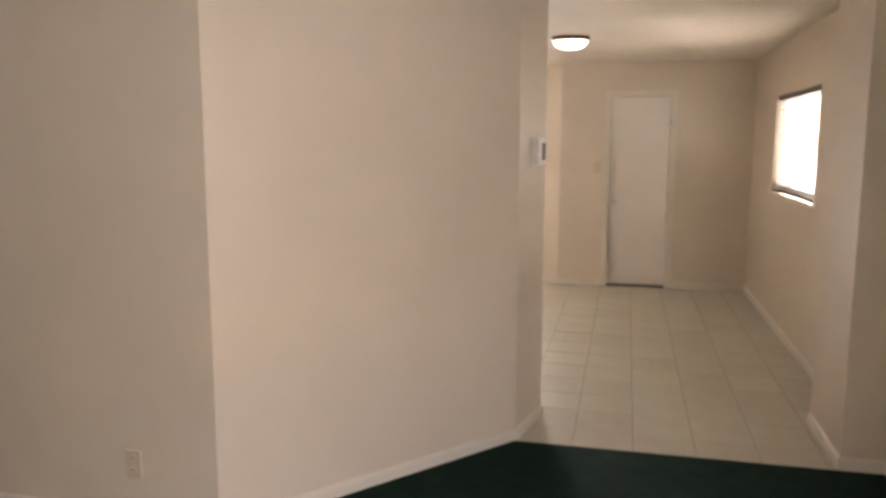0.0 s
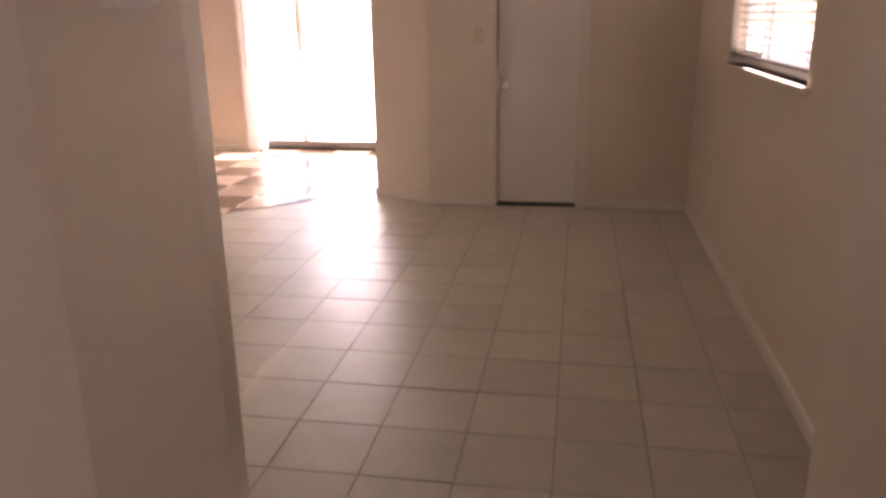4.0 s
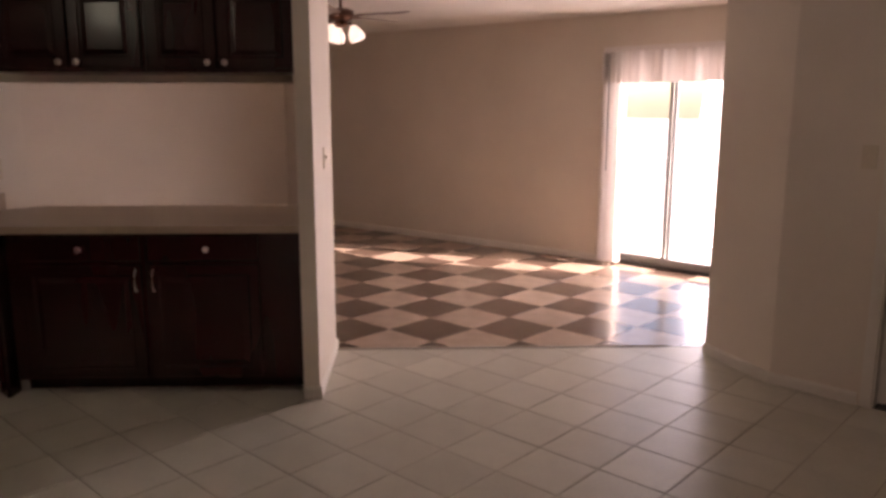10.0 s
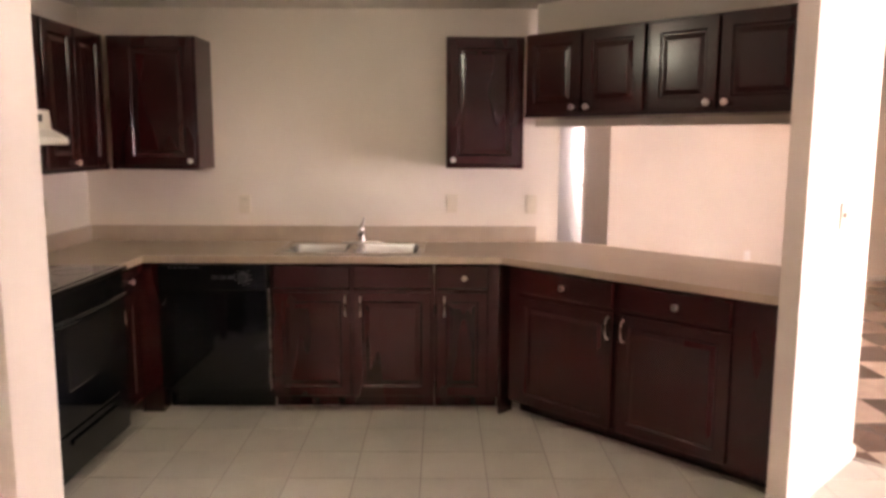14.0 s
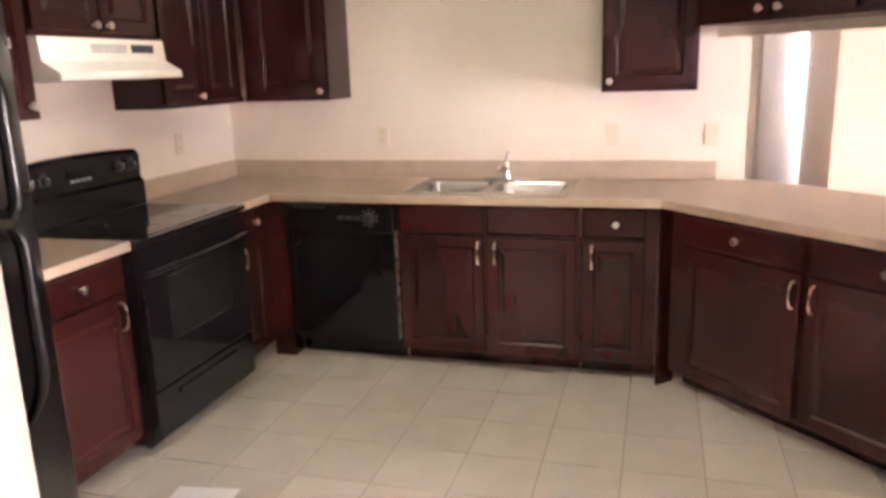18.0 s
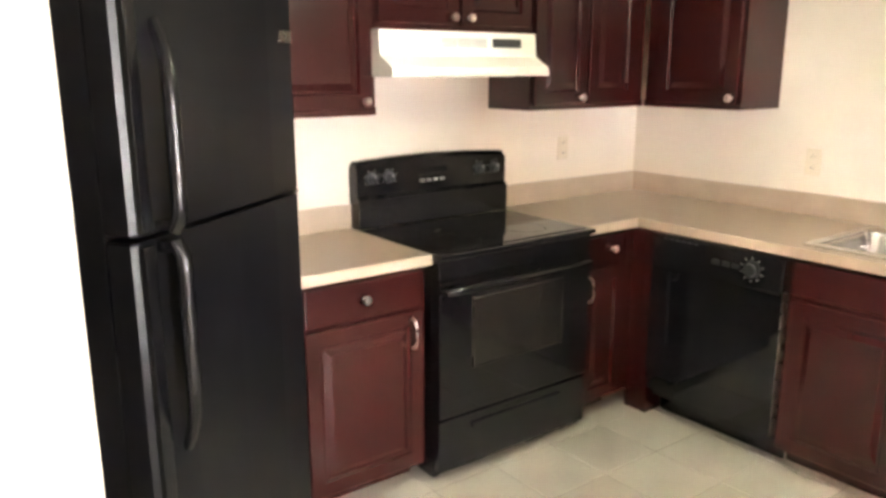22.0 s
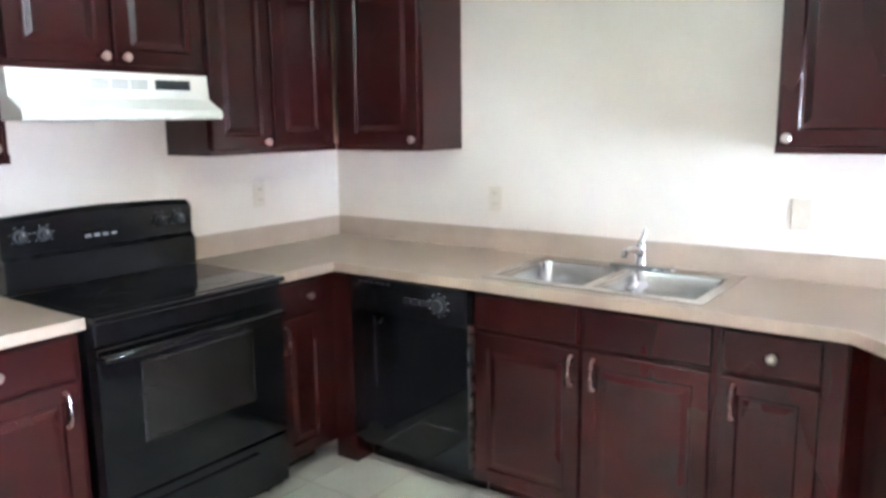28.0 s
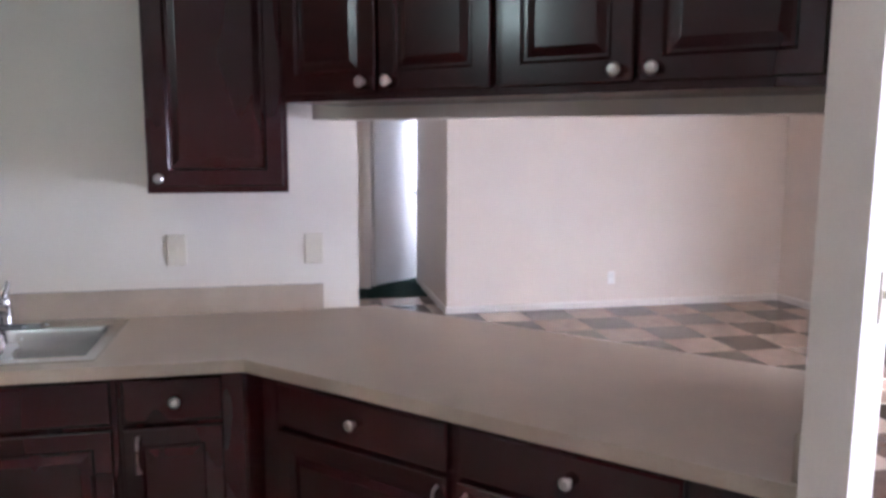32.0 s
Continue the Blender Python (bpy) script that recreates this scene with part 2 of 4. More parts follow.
def joined(*bms):
    out = bmesh.new()
    for b in bms:
        me = bpy.data.meshes.new("tmp")
        b.to_mesh(me)
        b.free()
        out.from_mesh(me)
        bpy.data.meshes.remove(me)
    return out


def shifted(bm, x=0, y=0, z=0, rx=0, ry=0, rz=0):
    bmesh.ops.transform(bm, matrix=pose(x, y, z, rx, ry, rz), verts=bm.verts)
    return bm


def mesh_of(name, bm, material, smooth=False):
    me = bpy.data.meshes.new(name)
    bm.to_mesh(me)
    bm.free()
    me.materials.append(material)
    if smooth:
        for p in me.polygons:
            p.use_smooth = True
        me.set_sharp_from_angle(angle=radians(35))
    return me


def part(name, bm, material, parent, label="", smooth=False):
    ob = new(name, mesh_of(name, bm, material, smooth))
    ob.parent = parent
    if label:
        tagged(ob, label)
    return ob


def thing(name, m, label, category, group="", kind=""):
    ob = new(name)
    ob.empty_display_size = 0.1
    ob.matrix_basis = m
    return tagged(ob, label, category, group, kind)


def solid(name, bm, material, label, category="", kind="", group="", m=None, smooth=False):
    ob = new(name, mesh_of(name, bm, material, smooth))
    if m:
        ob.matrix_basis = m
    return tagged(ob, label, category, group, kind)


def bordered(w, h, steps, x=0.0, z=0.0):
    """A rectangular front of w by h from nested borders (inset, y), outermost first; y grows to the back."""
    loops = []
    for ins, y in steps:
        loops.append([(x + ins, y, z + ins), (x + w - ins, y, z + ins), (x + w - ins, y, z + h - ins), (x + ins, y, z + h - ins)])
    return quad_mesh(loops)


# ---- setting: plan numbers ----
XS, YS = -3.76, 0.40            # sink wall, stove wall
XR = 1.605                      # far part of the corridor wall
YD = 5.88                       # wall with the white door
YN, XW = 8.19, -7.39            # living room, north and west walls
YW = 7.80                       # their corner
STY0, STY1 = 1.405, 2.02         # stub walls at the carpet
T = 0.12


def wall(name, points, z0=0.0, z1=CEIL, label="cream painted plaster wall", material=None):
    return solid(name, prism(points, z0, z1), material or WALL, label, "wall", "structure")


wall("wall_stub_west", [(-0.14, STY0), (-0.05, 1.80), (-0.085, 1.955), (-0.25, 1.895), (-0.66, 1.73), (-0.72, 1.69), (-0.397, 1.245), (-1.30, YS), (-1.35, YS), (-1.35, 0.17), (-1.13, 0.17)],
     label="cream painted angled wall between carpeted room and kitchen")
wall("wall_stove", [(-1.35, 0.17), (-1.35, YS), (XS - T, YS), (XS - T, 0.17)])
wall("wall_front_room_north", [(XS - T, 0.17), (XS - T, YS), (-5.0, YS), (-5.0, 0.17)])
wall("wall_sink", [(XS - T, YS), (XS, YS), (XS, 3.36), (XS - T, 3.36)], label="cream painted kitchen wall behind the sink")
wall("wall_stub_east", [(1.404, STY0), (1.73, STY0), (1.73, STY1), (1.404, STY1)], label="cream painted wall end at the carpet edge")
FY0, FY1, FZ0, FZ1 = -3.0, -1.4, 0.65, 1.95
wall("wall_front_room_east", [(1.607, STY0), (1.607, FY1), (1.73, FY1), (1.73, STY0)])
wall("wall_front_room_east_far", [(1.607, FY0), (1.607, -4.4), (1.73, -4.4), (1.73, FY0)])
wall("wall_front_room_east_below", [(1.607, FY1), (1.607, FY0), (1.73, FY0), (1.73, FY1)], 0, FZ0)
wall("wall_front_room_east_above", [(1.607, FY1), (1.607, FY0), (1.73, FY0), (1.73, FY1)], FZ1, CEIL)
WY0, WY1, WZ0, WZ1 = 3.185, 4.715, 1.121, 1.911
wall("wall_window_south", [(XR, STY1), (1.73, STY1), (1.73, WY0), (XR, WY0)], label="cream painted wall beside the window")
wall("wall_window_north", [(XR, WY1), (1.73, WY1), (1.73, YD + T), (XR, YD + T)], label="cream painted wall beside the window")
wall("wall_window_below", [(XR, WY0), (1.73, WY0), (1.73, WY1), (XR, WY1)], 0, WZ0, "cream painted wall below the window")
wall("wall_window_above", [(XR, WY0), (1.73, WY0), (1.73, WY1), (XR, WY1)], WZ1, CEIL, "cream painted wall above the window")
DX0, DX1, DZ = 0.205, 0.805, 1.99
wall("wall_door_west", [(-0.31, YD), (DX0 - 0.02, YD), (DX0 - 0.02, YD + T), (-0.26, YD + T)], label="cream painted wall beside the white door")
wall("wall_door_east", [(DX1 + 0.02, YD), (XR, YD), (XR, YD + T), (DX1 + 0.02, YD + T)], label="cream painted wall beside the white door")
wall("wall_door_above", [(DX0 - 0.02, YD), (DX1 + 0.02, YD), (DX1 + 0.02, YD + T), (DX0 - 0.02, YD + T)], DZ + 0.02, CEIL, "cream painted wall above the white door")
AX, AY = -0.80, 6.15
wall("wall_angled", [(AX, AY), (-0.31, YD), (-0.26, YD + T), (AX + T, AY + 0.10)], label="cream painted angled wall beside the living room")
# Unseen box added behind the door to stop daylight leaking round the leaf.
wall("wall_closet", [(-0.1, YD + T), (-0.1, 6.8), (1.1, 6.8), (1.1, YD + T), (1.2, YD + T), (1.2, 6.9), (-0.2, 6.9), (-0.2, YD + T)])
wall("wall_living_east", [(AX, AY), (AX + T, AY + 0.10), (AX + T, YN), (AX, YN)])
SX0, SX1, SZ = -2.70, -0.90, 1.96
wall("wall_north_west", [(XW - T, YW), (XW, YW), (SX0, YN), (SX0, YN + 0.14), (XW - T, YN + 0.14)], label="cream painted living room wall beside the sliding door")
wall("wall_north_east", [(SX1, YN), (AX + T, YN), (AX + T, YN + 0.14), (SX1, YN + 0.14)])
wall("wall_north_above", [(SX0, YN), (SX1, YN), (SX1, YN + 0.14), (SX0, YN + 0.14)], SZ, CEIL)
wall("wall_west", [(XW, 4.475), (XW, YW), (XW - T, YW), (XW - T, 4.595), (-9.0, 4.595), (-9.0, 4.475)], label="cream painted living room wall with an outlet")
wall("wall_hall_south", [(XS - T, 3.24), (XS - T, 3.36), (-8.70, 3.36), (-8.70, 3.24)])
wall("wall_hall_west_south", [(-8.70, 3.16), (-8.82, 3.16), (-8.82, 3.93), (-8.70, 3.93)])
wall("wall_hall_above", [(-8.70, 3.93), (-8.82, 3.93), (-8.82, 4.475), (-8.70, 4.475)], 1.95, CEIL)
wall("wall_back_room", [(-12.0, 2.0), (-12.0, 7.0), (-12.12, 7.0), (-12.12, 2.0)])
wall("wall_back_room_north", [(-9.0, 5.6), (-12.0, 5.6), (-12.0, 5.72), (-9.0, 5.72)])
wall("wall_back_room_east", [(-9.0, 4.595), (-9.12, 4.595), (-9.12, 5.6), (-9.0, 5.6)])
wall("wall_back_room_south", [(-8.82, 3.04), (-12.0, 3.04), (-12.0, 3.16), (-8.82, 3.16)])
wall("wall_front_room_west", [(-5.0, 0.40), (-5.12, 0.40), (-5.12, -4.4), (-5.0, -4.4)])
wall("wall_front_room_south", [(-5.12, -4.4), (1.73, -4.4), (1.73, -4.52), (-5.12, -4.52)])
solid("ceiling", box(-12.2, -4.6, CEIL, 1.76, 8.4, CEIL + 0.12), CEILM, "off-white painted ceiling", "ceiling", "structure")

# peninsula axes: s runs along its front, d away from the kitchen
R2 = math.sqrt(0.5)


def sd(s, d):
    return (R2 * s - R2 * d, R2 * s + R2 * d)


PEN = pose(0, 0, 0, 0, 0, 45)   # local x is s, local y is d
wall("wall_peninsula_end", [sd(1.415, 4.243), sd(1.497, 4.243), sd(1.497, 5.08), sd(1.415, 5.08)], label="cream painted wing wall at the peninsula's end")
wall("wall_peninsula_below", [sd(-0.30, 4.93), sd(1.415, 4.93), sd(1.415, 5.03), sd(-0.10, 5.03)], 0, 0.862, "cream painted knee wall under the counter")
wall("wall_peninsula_header", [sd(-0.30, 4.81), sd(1.415, 4.81), sd(1.415, 4.95), sd(-0.30, 4.95)], 1.622, CEIL, "cream painted header above the pass-through")

# ---- floors ----
solid("ground", box(-60, YN + 0.10, -0.16, 60, 90, -0.06), PATIO, "pale concrete patio outside the glass door", "ground", "structure")
solid("ground_east", box(1.74, -60, -0.16, 60, YN + 0.09, -0.06), PATIO, "pale concrete ground outside the window", "ground", "structure")
solid("ground_front", box(-60, -60, -0.16, 1.735, -4.53, -0.06), PATIO, "pale concrete ground outside", "ground", "structure")
floor_carpet = solid("floor_carpet", prism([(-5.1, -4.5), (1.66, -4.5), (1.66, 1.385), (-0.17, 1.385), (-1.15, 0.18), (-5.1, 0.18)], -0.06, 0.004), CARPET, "dark green carpet in the front room", "carpet", "structure")
floor_back = solid("floor_back_room", box(-12.1, 3.0, -0.06, -8.20, 5.7, 0.004), CARPET, "dark green carpet beyond the hall door", "carpet", "structure")

# Added dark screen, no known building: keeps bright sky out of the blind's gaps.
solid("backdrop_east", prism([(20.0, -45.0), (20.4, -45.0), (20.4, 40.0), (20.0, 40.0)], -0.06, 9.5), BACKDROP, "plain dark screen added outside to block the sky behind the blind", "backdrop", "structure")

# ---- rooms' trim ----
def baseboard(name, pts, h=0.065, t=0.012, side=1):
    """A skirting along a wall's foot, with a rounded top, on the side given."""
    loops = []
    pts = [Vector((*p, 0)) for p in pts]
    prof = [(0, 0.0), (t, 0.0), (t, h * 0.75), (t * 0.6, h * 0.93), (0, h)]
    for i, p in enumerate(pts):
        d0 = (p - pts[i - 1]).normalized() if i else (pts[1] - p).normalized()
        d1 = (pts[i + 1] - p).normalized() if i + 1 < len(pts) else d0
        n0, n1 = Vector((-d0.y, d0.x, 0)) * side, Vector((-d1.y, d1.x, 0)) * side
        n = (n0 + n1) / (1 + n0.dot(n1))
        loops.append([p + n * (o + 0.001) + Vector((0, 0, z + 0.002)) for o, z in prof])
    return solid(name, quad_mesh(loops), TRIM, "white painted baseboard", "baseboard", "structure")


baseboard("baseboard_stub_west", [(-5.0, 0.17), (-1.13, 0.17), (-0.14, STY0), (-0.05, 1.80), (-0.085, 1.955), (-0.25, 1.895), (-0.66, 1.73), (-0.72, 1.69)], side=-1, h=0.06)
baseboard("baseboard_east", [(1.607, -4.4), (1.607, STY0), (1.404, STY0), (1.404, STY1), (XR, STY1), (XR, YD), (DX1 + 0.075, YD)], side=1)
baseboard("baseboard_angled", [(DX0 - 0.075, YD), (-0.31, YD), (AX, AY), (AX, YN), (SX1 + 0.05, YN)], side=1)
baseboard("baseboard_living", [(SX0 - 0.05, YN - 0.05 * (YN - YW) / (SX0 - XW)), (XW, YW), (XW, 4.475), (-8.6, 4.475)], side=1)
baseboard("baseboard_wing", [sd(1.415, 4.243), sd(1.497, 4.243), sd(1.497, 5.08), sd(1.415, 5.08)], side=-1)

# ---- doors and windows ----
def round_knob(parent, x, y, z, label="satin nickel door knob"):
    k = part("door_knob", shifted(revolve([(0.0, 0.0), (0.031, 0.0), (0.031, 0.006), (0.012, 0.010), (0.011, 0.035), (0.024, 0.042), (0.029, 0.055), (0.024, 0.068), (0.0, 0.071)], 20, "y"), x, y, z), NICKEL, parent, label, True)
    return k


def casing(parent, x0, x1, h, w=0.055, y=0.0):
    for a, b in ((x0 - w, x0), (x1, x1 + w)):
        part("casing", box(a, y - 0.014, 0.0, b, y + 0.001, h + w, 0.003), TRIM, parent, "white door casing")
    part("casing", box(x0, y - 0.014, h, x1, y + 0.001, h + w, 0.003), TRIM, parent, "white door casing")


closet_door = thing("door_1", pose(0, YD, 0), "closed white flush interior door with a satin nickel knob", "door", kind="structure")
part("leaf", box(DX0 + 0.008, 0.035, 0.022, DX1 - 0.008, 0.072, DZ - 0.005, 0.002), DOORM, closet_door)
for a, b, z0, z1 in ((DX0 - 0.018, DX0 + 0.005, 0, DZ), (DX1 - 0.005, DX1 + 0.018, 0, DZ), (DX0 - 0.018, DX1 + 0.018, DZ, DZ + 0.018)):
    part("jamb", box(a, 0.002, z0, b, 0.118, z1), TRIM, closet_door, "white door jamb")
casing(closet_door, DX0 - 0.005, DX1 + 0.005, DZ + 0.005)
round_knob(closet_door, DX0 + 0.055, 0.035, 0.893)
# Dark strip laid in place of the shade under the leaf.
part("threshold", box(DX0, 0.0, 0.0005, DX1, 0.11, 0.006), DARKP, closet_door, "dark strip standing in for the shaded gap under the door")
for z in (0.25, 0.95, 1.7):
    part("hinge", box(DX1 - 0.010, -0.004, z, DX1 - 0.001, 0.006, z + 0.08, 0.001), NICKEL, closet_door)

hall_door = thing("door_2", pose(-8.80, 3.97, 0, 0, 0, 128), "open white flush door with a dark lever handle", "door", kind="structure")
part("leaf", box(0.0, -0.018, 0.012, 0.74, 0.018, 1.93, 0.002), DOORM, hall_door)
for sgn in (-1, 1):
    lev = part("lever_handle", joined(shifted(revolve([(0, 0), (0.028, 0), (0.028, 0.008), (0.010, 0.012), (0.010, 0.045), (0, 0.046)], 16, "y"), 0.68, -0.018, 0.97),
               tube([(0.68, -0.058, 0.97), (0.63, -0.060, 0.972), (0.57, -0.056, 0.968)], [0.011, 0.010, 0.008])), DARKP, hall_door, "dark lever handle", True)
    if sgn > 0:
        lev.matrix_basis = Matrix.Diagonal((1, -1, 1, 1))
part("jamb", box(0.0, -0.03, 0, 0.02, 0.0, 1.95), TRIM, hall_door, "white door jamb")
hall_frame = thing("door_frame_hall", pose(-8.70, 3.93, 0), "white painted door frame in the hall", "door frame", kind="structure")
part("casing", box(-0.001, -0.06, 0, 0.014, 0.0, 2.0, 0.002), TRIM, hall_frame)
part("jamb", box(-0.12, 0.0, 0, 0.0, 0.015, 1.95), TRIM, hall_frame)

window_1 = thing("window_1", pose(XR, WY0, WZ0), "bright white window with horizontal mini blinds", "window", kind="structure")
WL, WH = WY1 - WY0, WZ1 - WZ0
WM = 0.72 * WL
for a, b, z0, z1 in ((0, 0.03, 0, WH), (WL - 0.03, WL, 0, WH), (0.03, WL - 0.03, WH - 0.03, WH), (0.03, WM, 0, 0.03), (WM, WL - 0.03, 0, 0.075), (WM - 0.02, WM + 0.02, 0.075, WH - 0.03)):
    part("frame", box(0.075, a, z0, 0.115, b, z1), ALU, window_1, "white window frame")
for a, b in ((0.03, WM - 0.02), (WM + 0.02, WL - 0.03)):
    pane = part("pane", box(0.092, a, 0.03, 0.097, b, WH - 0.03), glass, window_1, "clear glass pane")
    pane.visible_shadow = False
part("sill", box(-0.028, -0.04, -0.022, 0.075, WL + 0.04, 0.0, 0.003), TRIM, window_1, "white window sill")
blind = thing("mini_blind", pose(XR, WY0, WZ0), "white horizontal mini blind, slats half closed", "blind")
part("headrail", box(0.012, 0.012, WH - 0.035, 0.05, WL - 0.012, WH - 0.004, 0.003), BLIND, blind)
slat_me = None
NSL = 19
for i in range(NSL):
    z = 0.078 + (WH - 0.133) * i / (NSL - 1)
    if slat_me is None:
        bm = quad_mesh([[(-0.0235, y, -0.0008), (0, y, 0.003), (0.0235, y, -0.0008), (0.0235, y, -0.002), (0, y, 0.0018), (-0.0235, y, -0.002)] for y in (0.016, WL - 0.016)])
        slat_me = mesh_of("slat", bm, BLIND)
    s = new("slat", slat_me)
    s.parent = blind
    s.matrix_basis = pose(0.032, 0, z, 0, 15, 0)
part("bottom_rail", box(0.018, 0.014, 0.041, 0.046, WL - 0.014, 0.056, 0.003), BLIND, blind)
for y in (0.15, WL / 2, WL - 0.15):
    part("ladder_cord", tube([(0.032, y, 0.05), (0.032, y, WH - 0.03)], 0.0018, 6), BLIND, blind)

slider = thing("door_3", pose(SX0, YN, 0), "sunlit sliding glass patio door in a grey metal frame", "sliding door", kind="structure")
SL = SX1 - SX0
for a, b, z0, z1 in ((0, 0.035, 0, SZ), (SL - 0.035, SL, 0, SZ), (0.035, SL - 0.035, SZ - 0.035, SZ)):
    part("frame", box(a, 0.045, z0, b, 0.115, z1), DARKF, slider, "grey metal frame")
part("track", box(0.0, 0.03, 0.001, SL, 0.115, 0.03, 0.002), DARKP, slider, "dark floor track")
for x0, x1, y in ((0.035, 0.59, 0.09), (0.53, SL - 0.035, 0.06)):
    panel = part("panel", joined(box(x0, y - 0.012, 0.03, x0 + 0.03, y + 0.012, SZ - 0.036), box(x1 - 0.03, y - 0.012, 0.03, x1, y + 0.012, SZ - 0.036),
                 box(x0 + 0.03, y - 0.012, 0.03, x1 - 0.03, y + 0.012, 0.10), box(x0 + 0.03, y - 0.012, SZ - 0.09, x1 - 0.03, y + 0.012, SZ - 0.036)), DARKF, slider, "dark metal door panel")
    pane = part("pane", box(x0 + 0.025, y - 0.003, 0.09, x1 - 0.025, y + 0.003, SZ - 0.08), glass, panel, "clear glass pane")
    pane.visible_shadow = False
part("pull_handle", tube([(0.545, 0.047, 0.85), (0.545, 0.027, 0.87), (0.545, 0.027, 1.03), (0.545, 0.047, 1.05)], 0.008), DARKP, slider, "dark pull handle", True)
vblind = thing("vertical_blind", pose(SX0 - 0.06, YN - 0.075, 0), "white vertical slat blind, slats turned open", "blind")
part("headrail", box(-0.02, -0.02, SZ + 0.02, SL + 0.14, 0.045, SZ + 0.075, 0.004), slat_vinyl, vblind)
vs_me = mesh_of("slat", quad_mesh([[(-0.042, -0.001, z), (0, 0.006, z), (0.042, -0.001, z), (0.042, 0.0002, z), (0, 0.0072, z), (-0.042, 0.0002, z)] for z in (0.03, SZ + 0.02)]), slat_vinyl)
for i in range(7):
    s = new("slat", vs_me)
    s.parent = vblind
    s.matrix_basis = pose(0.005 + i * 0.030, 0.0, 0, 0, 0, 72 + 9 * math.sin(i * 2.1))
short_me = mesh_of("valance_slat", quad_mesh([[(-0.040, -0.001, z), (0, 0.005, z), (0.040, -0.001, z), (0.040, 0.0002, z), (0, 0.0062, z), (-0.040, 0.0002, z)] for z in (SZ - 0.25, SZ + 0.03)]), slat_vinyl)
for i in range(26):
    s = new("valance_slat", short_me)
    s.parent = vblind
    s.matrix_basis = pose(0.02 + i * (SL + 0.08) / 25, -0.028, 0, 0, 0, 38 + 16 * math.sin(i * 1.7))
part("wand", tube([(0.05, -0.03, SZ), (0.055, -0.035, 0.9)], 0.005, 8), BLIND, vblind)


# ---- ceiling fixtures ----
def dome_light(x, y):
    lt = thing("ceiling_light", pose(x, y, CEIL), "round flush ceiling light with a lit frosted glass dome", "ceiling light")
    part("base", shifted(revolve([(0, 0), (0.15, 0), (0.15, -0.022), (0.14, -0.03), (0, -0.03)], 28), 0, 0, 0), BRONZE, lt, "dark bronze rim", True)
    part("dome", revolve([(0.135, -0.030), (0.13, -0.05), (0.105, -0.075), (0.06, -0.092), (0.0, -0.097)], 28), GLOW, lt, "lit frosted glass dome", True)


dome_light(-0.08, 3.82)
dome_light(-2.2, 2.05)

FDROP = 0.13
fan = thing("ceiling_fan", pose(-3.08, 5.20, CEIL) @ Matrix.Diagonal((0.85, 0.85, 0.85, 1)), "brown ceiling fan with three lit glass shades", "ceiling fan")
part("canopy", revolve([(0, 0), (0.065, 0), (0.06, -0.03), (0.02, -0.05), (0, -0.05)], 20), BRONZE, fan, "bronze canopy", True)
part("rod", tube([(0, 0, -0.04), (0, 0, -0.10 - FDROP)], 0.012), BRONZE, fan)
part("motor", shifted(revolve([(0, -0.09), (0.07, -0.09), (0.105, -0.11), (0.11, -0.15), (0.085, -0.18), (0.05, -0.19), (0, -0.19)], 24), 0, 0, -FDROP), BRONZE, fan, "bronze motor housing", True)
for i in range(5):
    a = i * 72 + 18
    bl = part("blade", shifted(prism([(0.16, -0.045), (0.30, -0.062), (0.56, -0.066), (0.60, -0.04), (0.60, 0.04), (0.56, 0.066), (0.30, 0.062), (0.16, 0.045)], -0.004, 0.004, 0.0015), 0, 0, -0.145 - FDROP, 10, 0, a), BLADE, fan, "brown wooden blade")
    part("bracket", shifted(box(0.07, -0.018, -0.004, 0.20, 0.018, 0.003, 0.001), 0, 0, -0.153 - FDROP, 0, 0, a), BRONZE, bl)
part("light_fitter", shifted(revolve([(0, -0.19), (0.05, -0.19), (0.06, -0.21), (0.04, -0.235), (0, -0.24)], 20), 0, 0, -FDROP), BRONZE, fan, "bronze light fitter", True)
for i in range(3):
    a = i * 120 + 35
    arm = part("arm", shifted(tube([(0.03, 0, -0.215), (0.075, 0, -0.205), (0.095, 0, -0.225)], 0.010), 0, 0, -FDROP, 0, 0, a), BRONZE, fan)
    part("shade", shifted(revolve([(0.022, 0.0), (0.035, -0.02), (0.058, -0.06), (0.066, -0.095), (0.058, -0.12), (0.0, -0.128)], 18), 0.095 * math.cos(radians(a)), 0.095 * math.sin(radians(a)), -0.225 - FDROP, 0, -22 * 1.0, a), GLOW, arm, "lit frosted glass shade", True)
part("pull_chain", tube([(0.0, 0.0, -0.235 - FDROP), (0.0, 0.0, -0.38 - FDROP)], 0.0025, 6), BRONZE, fan)


# ---- cabinets ----
KNOB_ME = mesh_of("knob", shifted(revolve([(0, 0), (0.009, 0), (0.007, 0.006), (0.007, 0.012), (0.0155, 0.018), (0.0165, 0.024), (0.011, 0.030), (0, 0.031)], 16, "y")), NICKEL, True)
PULL_ME = mesh_of("pull", tube([(0, 0, 0), (0, -0.018, 0.006), (0, -0.026, 0.03), (0, -0.027, 0.055), (0, -0.026, 0.08), (0, -0.018, 0.104), (0, 0, 0.11)], [0.006, 0.005, 0.0045, 0.0045, 0.0045, 0.005, 0.006], 8), NICKEL, True)


def knob(parent, x, z, y=0.0):
    k = new("knob", KNOB_ME)
    k.parent = parent
    k.matrix_basis = pose(x, y, z)
    return tagged(k, "satin nickel knob")


